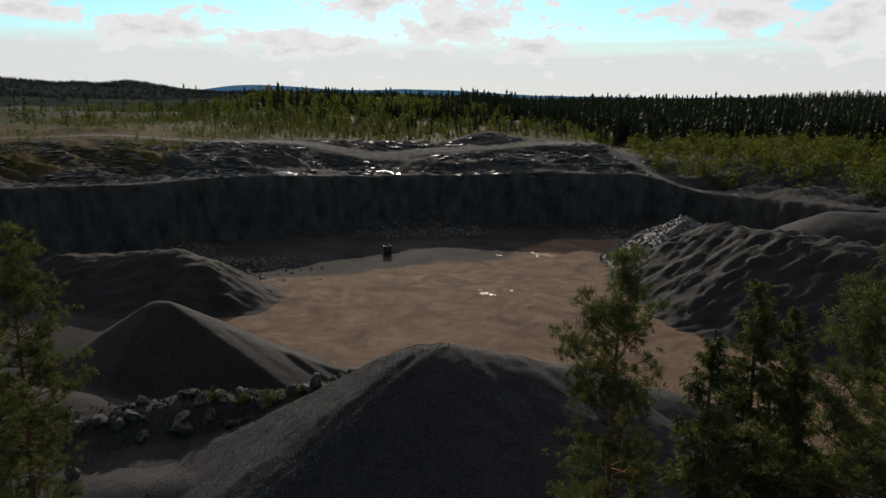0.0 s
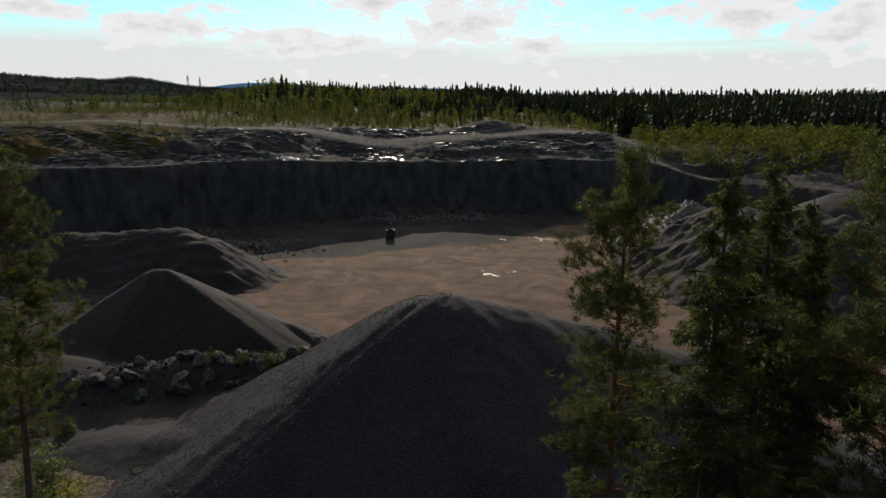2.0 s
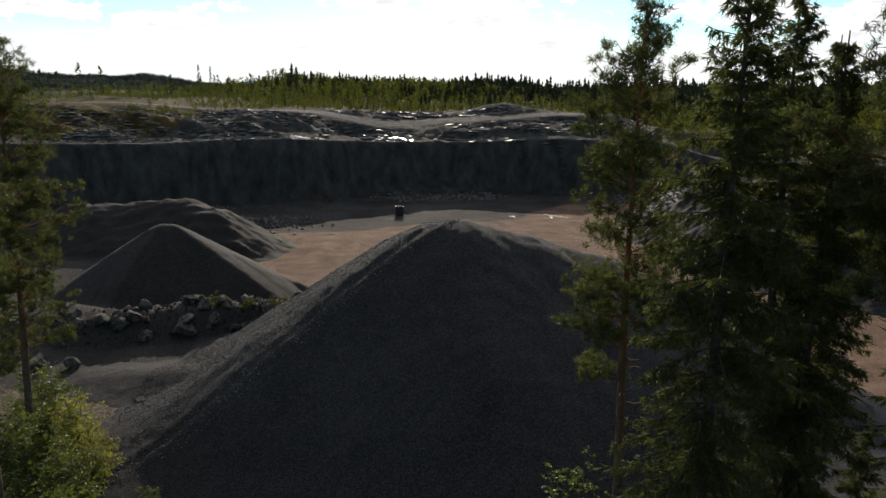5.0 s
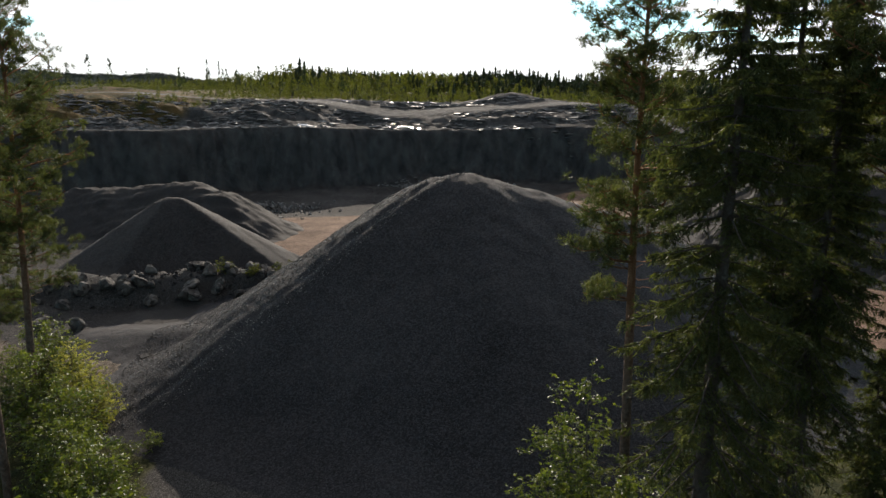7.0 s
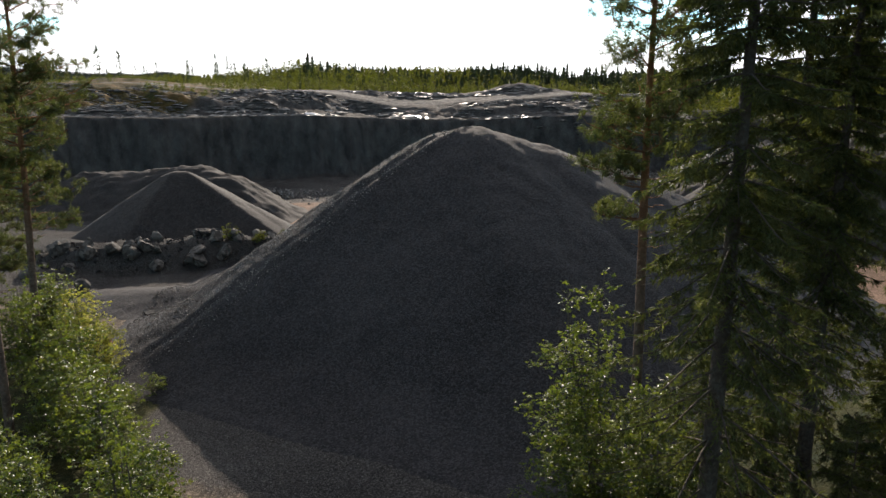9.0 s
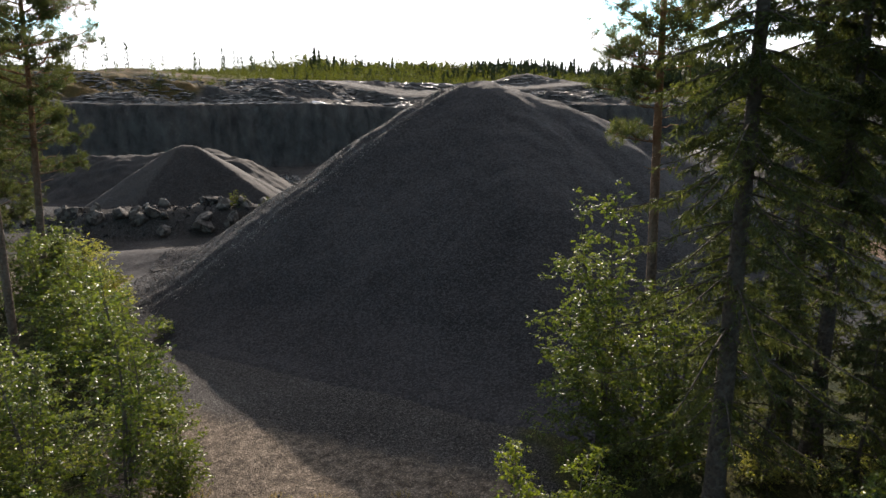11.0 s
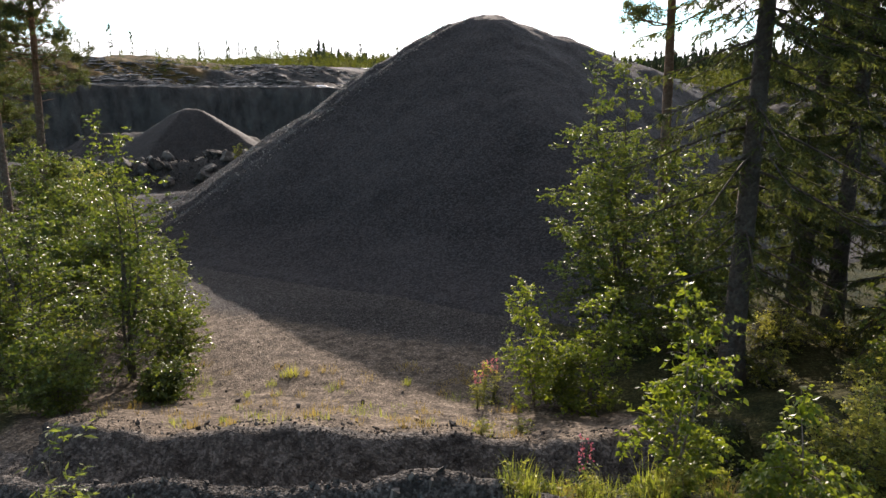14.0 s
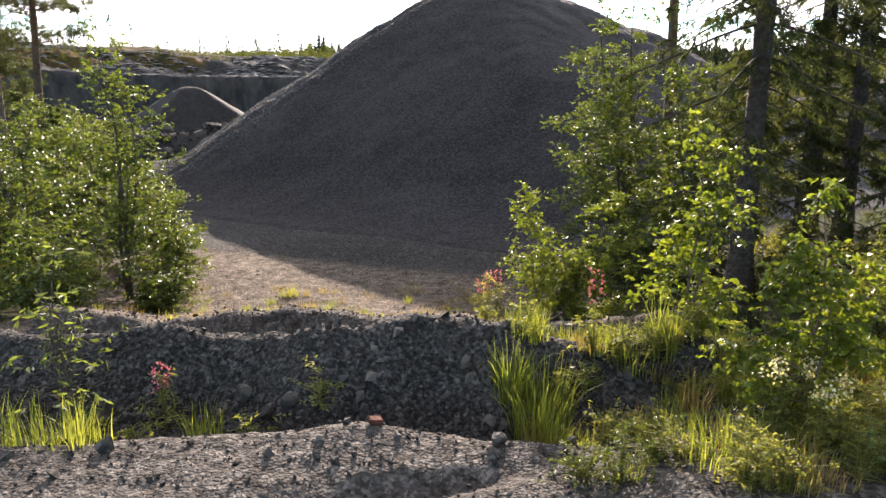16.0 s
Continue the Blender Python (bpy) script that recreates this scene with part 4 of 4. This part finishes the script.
leafy_tree("alder_bush", 3.5, 8.6, 1.1, 0.7, 5, 0.06, 3200, M_LEAF, M_STEM, 38, "low dark green bush at the edge of the wood")
leafy_tree("alder_bush", 7.2, 9.6, 3.0, 1.3, 6, 0.1, 6000, M_LEAF, M_STEM, 39, "green bush at the edge of the wood")
leafy_tree("alder_bush", 9.5, 11.5, 4.6, 1.9, 6, 0.11, 8000, M_LEAF, M_STEM, 40, "tall green bush at the edge of the wood")
leafy_tree("alder_bush", 11.5, 14.5, 5.0, 2.0, 6, 0.115, 7000, M_LEAF, M_STEM, 41, "tall green bush under the pines")
leafy_tree("alder_tree", -7.9, 13.9, 6.6, 1.75, 5, 0.1, 6500, M_LEAF, M_STEM, 42, "slender alder clump with open foliage beside the track", "tree", narrow=0.5)
leafy_tree("alder_tree", -10.0, 13.2, 5.0, 2.1, 6, 0.1, 8500, M_LEAF, M_STEM, 43, "bright green alder clump beside the track", "tree")
leafy_tree("alder_bush", -7.2, 14.6, 2.6, 1.0, 6, 0.095, 3300, M_LEAF, M_STEM, 44, "low green alder bush at the edge of the track")
leafy_tree("alder_bush", -12.6, 16.0, 4.6, 2.0, 7, 0.115, 8000, M_LEAF, M_STEM, 45, "spreading green alder bush")
leafy_tree("alder_bush", -9.2, 17.5, 3.0, 1.5, 6, 0.11, 6000, M_LEAF, M_STEM, 46, "green alder bush at the foot of the heap")
leafy_tree("alder_bush", -12.2, 20.5, 4.2, 1.8, 7, 0.115, 7000, M_LEAF, M_STEM, 47, "green alder bush at the foot of the heap")
leafy_tree("alder_bush", -15.2, 24.0, 4.6, 2.0, 7, 0.115, 8000, M_LEAF, M_STEM, 48, "sunlit green bush above the track")
leafy_tree("alder_bush", -17.3, 25.6, 5.0, 2.1, 7, 0.115, 7000, M_LEAF, M_STEM, 57, "sunlit green bush above the track")
leafy_tree("alder_bush", -19.6, 28.2, 5.0, 2.2, 7, 0.115, 7000, M_LEAF, M_STEM, 58, "dense green bush beneath the pines")
leafy_tree("alder_bush", -13.6, 21.8, 4.0, 1.8, 7, 0.115, 6500, M_LEAF, M_STEM, 59, "green alder bush at the foot of the heap")
leafy_tree("alder_bush", -16.2, 27.6, 3.4, 1.6, 7, 0.11, 5000, M_HERB, M_STEM, 60, "yellow-green bush above the gravel track")
leafy_tree("alder_bush", -18.0, 29.5, 3.7, 2.0, 7, 0.11, 6000, M_HERB, M_STEM, 49, "mixed low bush with fireweed above the track")
leafy_tree("alder_bush", -21.5, 33.0, 4.0, 2.2, 7, 0.115, 6000, M_LEAF, M_STEM, 50, "low green bush beside boulders")
leafy_tree("alder_bush", -8.2, 11.4, 1.9, 1.1, 6, 0.1, 4500, M_LEAF, M_STEM, 52, "shaded green bush beside the track")
leafy_tree("alder_bush", -6.6, 12.6, 1.1, 0.8, 6, 0.1, 2600, M_LEAF, M_STEM, 53, "low leafy bush creeping onto the gravel", low=0.03)
leafy_tree("willow_shrub", -4.15, 5.5, 2.4, 0.6, 6, 0.12, 330, M_WILLOW, M_STEM, 51, "thin willow shrub with narrow silvery leaves", slim=0.3, narrow=0.7, clump=0.05)
leafy_tree("alder_bush", -11.2, 10.5, 3.2, 1.6, 6, 0.11, 6500, M_LEAF, M_STEM, 54, "shaded green bush beside the track")

# ---------------------------------------------------------------- stones


def stone_mesh(name, seed, cuts, mat, detail=1):
    """Broken stone: a ball cut by random planes, edges uneven."""
    rng = np.random.default_rng(seed)
    bm = bmesh.new()
    bmesh.ops.create_icosphere(bm, subdivisions=detail + 1, radius=0.62)
    for i in range(cuts):
        n = Vector(unit(rng.normal(size=3)))
        d = rng.uniform(0.28, 0.45)
        for v in bm.verts:
            over = v.co.dot(n) - d
            if over > 0:
                v.co -= n * over
    for v in bm.verts:
        v.co += Vector(rng.normal(size=3)) * 0.018
    me = bpy.data.meshes.new(name)
    bm.to_mesh(me)
    bm.free()
    me.materials.append(mat)
    return me


def boulders():
    rng = np.random.default_rng(5)
    shapes = [stone_mesh("boulder", 60 + i, 9, M_ROCK, 2) for i in range(7)]
    for i in range(74):
        s = rng.random()
        seg = rng.integers(0, len(EMB) - 1)
        (ax, ay), (bx, by) = EMB[seg], EMB[seg + 1]
        off = rng.choice([0.1, -0.9, -1.7, -2.4])
        x, y = ax + (bx - ax) * s + rng.normal() * 0.3, ay + (by - ay) * s + off + rng.normal() * 0.2
        size = rng.uniform(0.5, 1.2) * (1.1 if off < -0.5 else 0.75)
        ob = new("boulder", shapes[i % 7])
        ob.matrix_world = pose(x, y, float(land(x, y)) + 0.18 * size, *rng.uniform(0, 360, 3)) @ Matrix.Diagonal((size * rng.uniform(0.9, 1.3), size, size * rng.uniform(0.7, 1.0), 1))
        tagged(ob, "angular grey granite boulder in the boulder bank", "boulder", group="boulders of the bank")
    flat = new("boulder", stone_mesh("boulder", 81, 8, M_ROCK, 2))
    flat.matrix_world = pose(-19.7, 49.2, float(land(-19.7, 49.2)) + 0.35, 8, 0, 20) @ Matrix.Diagonal((1.5, 1.0, 0.75, 1))
    tagged(flat, "pale flat-topped boulder on the bank", "boulder", group="boulders of the bank")
    for x, y, size in ((-17.7, 35.8, 0.75), (-17.2, 34.2, 0.5), (-15.6, 30.6, 0.6), (-26.0, 39.5, 1.3), (-24.4, 40.5, 1.0), (-28.0, 41.0, 1.2), (-14.6, 29.0, 0.35)):
        ob = new("boulder", shapes[int(abs(x * 7)) % 7])
        ob.matrix_world = pose(x, y, float(land(x, y)) + 0.2 * size, *rng.uniform(0, 360, 3)) @ Matrix.Diagonal((size, size, size * 0.8, 1))
        tagged(ob, "weathered boulder beside the gravel track", "boulder", group="boulders by the track")


boulders()


def stones(name, x, y, z, size, mat, label, seed, slab=False):
    """Loose stones as small broken eight-sided bodies, joined."""
    rng = np.random.default_rng(seed)
    n = len(x)
    octa = np.array([[1, 0, 0], [0, 1, 0], [-1, 0, 0], [0, -1, 0], [0, 0, 1], [0, 0, -1.0]])
    tri = np.array([[0, 1, 4], [1, 2, 4], [2, 3, 4], [3, 0, 4], [1, 0, 5], [2, 1, 5], [3, 2, 5], [0, 3, 5]])
    q = unit(rng.normal(size=(n, 3)))
    p = unit(np.cross(q, rng.normal(size=(n, 3))))
    w = np.cross(q, p)
    basis = np.stack([p, w, q], 1)
    if slab:
        a = rng.uniform(-0.5, 0.5, n)
        p = np.stack([np.cos(a) * 2.2, np.sin(a), 0.1 * rng.normal(size=n)], -1)
        w = np.stack([-np.sin(a), np.cos(a), 0.1 * rng.normal(size=n)], -1)
        q = np.stack([0 * a, 0 * a, 0 * a + 0.75], -1)
    basis = np.stack([p, w, q], 1)
    v = octa[None] * rng.uniform(0.45, 1.15, (n, 6, 1))
    v = np.einsum("nij,njk->nik", v * np.array([1, 0.8, 0.6]), basis) * (0.5 * size)[:, None, None]
    v = v + np.stack([x, y, z], -1)[:, None]
    f = (tri[None] + 6 * np.arange(n)[:, None, None]).reshape(-1, 3)
    return tagged(from_arrays(name, v.reshape(-1, 3), f, mat), label, "stones", kind="stuff")


def loose_stones():
    rng = np.random.default_rng(17)
    # on the bank and the heap under the camera
    x, y = rng.uniform(-7.5, 4.5, 12000), rng.uniform(3.6, 10.2, 12000)
    s = 0.02 + 0.06 * rng.random(12000) ** 3 + 0.16 * (rng.random(12000) < 0.02) * rng.random(12000)
    stones("loose_stones", x, y, land(x, y) + 0.15 * s, s, M_PEBBLE, "loose crushed stones on the gravel bank", 1)
    # larger stones in the face of the bank
    x, y = rng.uniform(-6.5, 3.5, 420), rng.uniform(5.5, 6.8, 420)
    stones("loose_stones", x, y, land(x, y), 0.07 + 0.16 * rng.random(420) ** 2, M_ROCK, "larger stones in the face of the gravel bank", 9)
    # on the track
    x, y = rng.uniform(-9, 2, 5000), rng.uniform(9.5, 22, 5000)
    s = 0.02 + 0.05 * rng.random(5000) ** 4
    stones("loose_stones", x, y, land(x, y) + 0.15 * s, s, M_ROCK, "small pale stones on the gravel track", 2)
    # coarse gravel on the big heap: paler stones brighten only its sunlit flank
    a, r = rng.uniform(math.radians(105), math.radians(214), 34000), 19 * np.sqrt(rng.random(34000))
    x, y = 0.6 + r * np.cos(a), 37.3 + r * np.sin(a)
    g = land(x, y)
    h = pile_height(x, y, BIG, 0.69, rounding=1.5, rough=0.22, faces=BIG_FACES)
    d = h - g
    z = g + np.where(np.abs(d) < 1.8, (d + 1.8) ** 2 / 7.2, np.maximum(d, 0))
    s = 0.04 + 0.09 * rng.random(34000) ** 3
    ok = d > -1.0
    stones("loose_stones", x[ok], y[ok], z[ok] + 0.02, s[ok], M_STONE, "coarse pale grey gravel on the sunlit flank of the large heap", 3)
    # blasted rock at the foot of the wall and on the rock pile
    x, y = rng.uniform(30, 62, 5200), rng.uniform(112, 150, 5200)
    h = pile_height(x, y, [(48, 134, 1.0), (45, 124, 1.8)], 0.62, rounding=1.5, rough=1.2)
    g = land(x, y)
    ok = h > g - 0.6
    x, y, z = x[ok], y[ok], np.maximum(h, g)[ok]
    stones("blasted_rock", x, y, z, rng.uniform(0.3, 1.2, len(x)), M_STONE, "blasted angular rock on the heap", 4)
    x, y = rng.uniform(-75, 45, 9000), rng.uniform(110, 160, 9000)
    sd = pit_side(x, y)
    ok = (sd > -15) & (sd < -5) & (fbm(x * 0.05, y * 0.05) > 0.02)
    x, y = x[ok], y[ok]
    stones("blasted_rock", x, y, land(x, y) + 0.1, rng.uniform(0.25, 1.3, len(x)), M_STONE, "fallen rock along the foot of the wall", 5)
    x, y = rng.normal(-38, 6, 420), rng.normal(121, 4, 420)
    stones("blasted_rock", x, y, land(x, y) + 0.9 * np.exp(-((x + 38) ** 2 / 40 + (y - 121) ** 2 / 16)), rng.uniform(0.3, 1.4, 420), M_STONE, "tumbled rock heap behind the gravel", 6)
    # frost-split blocks on the terrace above the wall
    x, y = rng.uniform(-110, 55, 52000), rng.uniform(110, 200, 52000)
    sd = pit_side(x, y)
    ok = (sd > 0.4) & (sd < 34) & (fbm(x * 0.12, y * 0.2) > -0.12) & (line_dist(x, y, ROAD) > 4) & (line_dist(x, y, ROAD2) > 4)
    x, y = x[ok], y[ok]
    stones("terrace_blocks", x, y, land(x, y), 0.25 + 1.7 * rng.random(len(x)) ** 4, M_SLAB, "split granite blocks on the bare terrace", 8, True)
    # rubble along the boulder bank
    x, y = rng.uniform(-34, -5, 3000), rng.uniform(41, 56, 3000)
    ok = line_dist(x, y, EMB) < 2.6
    x, y = x[ok], y[ok]
    stones("loose_stones", x, y, land(x, y) + 0.03, rng.uniform(0.1, 0.45, len(x)), M_GRAVEL, "rubble between the boulders of the bank", 7)


loose_stones()


def single_stones():
    """Stones that lie apart on the bank, the heap and the track."""
    rng = np.random.default_rng(44)
    shapes = [stone_mesh("stone", 90 + i, 14, M_ROCK, 1) for i in range(5)]
    for i in range(58):
        if i < 40:
            x, y, size = rng.uniform(-5.5, 2.5), rng.uniform(4.2, 6.7), rng.uniform(0.07, 0.2)
            lab, grp = "grey angular stone in the gravel bank", "stones of the bank"
        else:
            x, y, size = rng.uniform(-6.5, 0.5), rng.uniform(9.2, 15.5), rng.uniform(0.05, 0.13)
            lab, grp = "loose stone lying on the gravel track", "stones on the track"
        ob = new("stone", shapes[i % 5])
        ob.matrix_world = pose(x, y, float(land(x, y)) + 0.18 * size, *rng.uniform(0, 360, 3)) @ Matrix.Diagonal((size * 1.2, size, size * 0.8, 1))
        tagged(ob, lab, "stone", group=grp)


single_stones()


def build_bin():
    """Open steel skip standing on the quarry floor."""
    x, y = -10.9, 131.0
    z = float(land(x, y))
    root = empty_at("steel_container", x, y, z)
    root.rotation_euler[2] = radians(12)

    def slab(name, cx, cy, cz, sx, sy, sz, lab=""):
        bm = bmesh.new()
        bmesh.ops.create_cube(bm, size=1.0)
        bmesh.ops.scale(bm, vec=(sx, sy, sz), verts=bm.verts)
        bmesh.ops.bevel(bm, geom=bm.edges[:], offset=0.02, segments=1, affect="EDGES")
        bmesh.ops.translate(bm, vec=(cx, cy, cz), verts=bm.verts)
        me = bpy.data.meshes.new(name)
        bm.to_mesh(me)
        bm.free()
        me.materials.append(M_METAL)
        ob = new(name, me)
        ob.parent = root
    slab("bottom", 0, 0, 0.14, 1.5, 1.3, 0.1)
    for sx in (-1, 1):
        slab("side_panel", 0.73 * sx, 0, 0.9, 0.06, 1.3, 1.5)
        slab("end_panel", 0, 0.63 * sx, 0.9, 1.4, 0.06, 1.5)
        slab("skid", 0.5 * sx, 0, 0.05, 0.12, 1.4, 0.12)
        slab("rim", 0.75 * sx, 0, 1.68, 0.12, 1.42, 0.08)
        slab("rim", 0, 0.66 * sx, 1.68, 1.38, 0.1, 0.08)
    tagged(root, "dark steel container standing on the quarry floor", "container")


build_bin()

# ---------------------------------------------------------------- low plants


def low_plants():
    rng = np.random.default_rng(33)
    grass_tuft(0.75, 5.75, 0.85, 0.9, 260, M_GRASS, 1, "tall bright green grass clump beside the gravel bank")
    grass_tuft(0.45, 5.95, 0.75, 0.5, 120, M_GRASS, 2, "tall green grass clump at the foot of the bank")
    grass_tuft(-2.75, 5.55, 0.5, 0.6, 90, M_GRASS, 3, "small bright grass tuft on dark gravel")
    grass_tuft(-4.1, 5.0, 0.55, 1.1, 150, M_GRASS, 4, "yellow-green grass tuft around the willow")
    grass_tuft(-3.6, 4.8, 0.45, 0.8, 110, M_GRASS, 5, "yellow-green grass tuft on the gravel")
    grass_tuft(-4.9, 5.2, 0.6, 1.0, 130, M_GRASS, 6, "yellow-green grass tuft beside the willow")
    grass_tuft(2.1, 6.4, 0.8, 0.5, 70, M_GRASS, 7, "tall thin grass under the birch")
    grass_tuft(2.9, 6.2, 0.7, 0.6, 80, M_DRY, 8, "dry straw-coloured grass under the birch")
    grass_tuft(-4.3, 14.2, 0.35, 0.5, 90, M_HERB, 9, "small green tuft on the gravel track")
    for i in range(130):
        x, y = rng.uniform(0.5, 5.4), rng.uniform(3.9, 7.4)
        if x < 1.2 and y < 5:
            continue
        grass_tuft(x, y, rng.uniform(0.18, 0.5), rng.uniform(0.3, 0.7), int(rng.uniform(35, 90)), M_GRASS if rng.random() < 0.7 else M_DRY, 100 + i, "mixed grass tuft in the verge")
    for i in range(110):
        x, y = rng.uniform(-7.0, 1.2), rng.uniform(9.6, 15)
        grass_tuft(x, y, rng.uniform(0.08, 0.24), rng.uniform(0.3, 0.8), int(rng.uniform(20, 50)), M_DRY if rng.random() < 0.7 else M_GRASS, 1200 + i, "sparse dry grass on the gravel track")
    # leafy herbs
    for i in range(80):
        x, y = rng.uniform(0.9, 5.6), rng.uniform(3.9, 7.6)
        leafy_tree("herb_clump", x, y, rng.uniform(0.22, 0.6), rng.uniform(0.2, 0.42), 6, 0.042, 420, M_HERB if rng.random() < 0.6 else M_LEAF, M_HERB, 300 + i, "low leafy herbs in the verge", "herb", clump=0.08, slim=0.45)
    for i, (x, y, h) in enumerate(((-1.55, 5.75, 0.45), (-5.4, 5.3, 0.5), (-4.7, 4.6, 0.4), (-3.3, 5.2, 0.3), (0.2, 9.6, 0.4), (0.9, 10.4, 0.35), (-5.6, 6.0, 0.5), (-2.2, 5.35, 0.25), (0.6, 6.5, 0.4))):
        leafy_tree("herb_clump", x, y, h, 0.25, 4, 0.07, 150, M_HERB, M_HERB, 340 + i, "leafy herb growing from the gravel", "herb", clump=0.06, slim=0.4)
    # fireweed
    for i, (x, y) in enumerate(((0.25, 12.8), (0.45, 13.0), (0.1, 12.4), (1.35, 6.4), (4.3, 5.6), (4.5, 5.4), (-18.3, 31.5), (-17.6, 31.0), (-17.0, 30.2), (-3.25, 5.75))):
        h = rng.uniform(0.7, 1.0)
        root = leafy_tree("fireweed", x, y, h, 0.22, 4, 0.09, 160, M_HERB, M_HERB, 400 + i, "flowering fireweed on the verge", "flower", clump=0.04, slim=0.25)
        n = 60
        k = rng.random(n)
        st = rng.integers(0, 3, n)
        at = np.stack([0.07 * np.cos(st * 2.1) + rng.normal(size=n) * 0.018, 0.07 * np.sin(st * 2.1) + rng.normal(size=n) * 0.018, h * (0.72 + 0.36 * k)], -1)
        v, f = blades(at, rng.normal(size=(n, 3)), np.full(n, 0.035), np.full(n, 0.028), rng)
        from_arrays("blossom", v, f, M_FLOWER, root, "pink flower spikes")
    # meadowsweet with cream heads in the verge
    for i, (x, y) in enumerate(((2.9, 4.5), (3.15, 4.7), (3.4, 4.4), (3.0, 5.0), (2.6, 4.7))):
        h = rng.uniform(0.55, 0.8)
        root = leafy_tree("meadowsweet", x, y, h, 0.2, 4, 0.06, 160, M_HERB, M_HERB, 450 + i, "meadowsweet with cream flower heads in the verge", "flower", clump=0.04, slim=0.4)
        n = 70
        at = np.stack([rng.normal(size=n) * 0.05, rng.normal(size=n) * 0.05, h * rng.uniform(0.9, 1.15, n)], -1)
        v, f = blades(at, rng.normal(size=(n, 3)), np.full(n, 0.03), np.full(n, 0.025), rng)
        from_arrays("blossom", v, f, M_CREAM, root, "cream flower heads")
    # plants on the boulder bank
    for i in range(16):
        s = rng.random()
        x = -18 + 12 * s
        y = np.interp(x, [e[0] for e in EMB], [e[1] for e in EMB]) - rng.uniform(0.3, 1.8)
        leafy_tree("bank_bush", x, y, rng.uniform(0.5, 1.4), rng.uniform(0.4, 0.8), 5, 0.12, 320, M_FARDEC, M_STEM, 500 + i, "yellow-green weeds between boulders of the bank", "shrub", clump=0.2)
    # floor of the wood
    for i in range(40):
        x, y = rng.uniform(5.5, 12), rng.uniform(7.5, 16)
        leafy_tree("undergrowth_bush", x, y, rng.uniform(0.4, 1.1), rng.uniform(0.4, 0.8), 5, 0.07, 700, M_HERB, M_STEM, 600 + i, "low undergrowth on the shaded forest floor", "shrub", clump=0.15)
    for i in range(30):
        x, y = rng.uniform(-16, -8), rng.uniform(9, 26)
        if x > -8.5 - 0.28 * (y - 14):
            continue
        leafy_tree("undergrowth_bush", x, y, rng.uniform(0.5, 1.3), rng.uniform(0.5, 0.9), 5, 0.075, 800, M_HERB if i % 2 else M_LEAF, M_STEM, 700 + i, "low undergrowth beneath the alders", "shrub", clump=0.16)


low_plants()


def red_brick():
    bm = bmesh.new()
    bmesh.ops.create_cube(bm, size=1.0)
    bmesh.ops.scale(bm, vec=(0.13, 0.09, 0.055), verts=bm.verts)
    bmesh.ops.bevel(bm, geom=bm.edges[:], offset=0.008, segments=2, affect="EDGES")
    me = bpy.data.meshes.new("brick")
    bm.to_mesh(me)
    bm.free()
    me.materials.append(M_BRICK)
    ob = new("brick", me)
    ob.matrix_world = pose(-0.85, 5.0, float(land(-0.85, 5.0)) + 0.04, 8, 12, 30)
    tagged(ob, "broken red brick lying on the gravel", "brick")


red_brick()

far_woods()
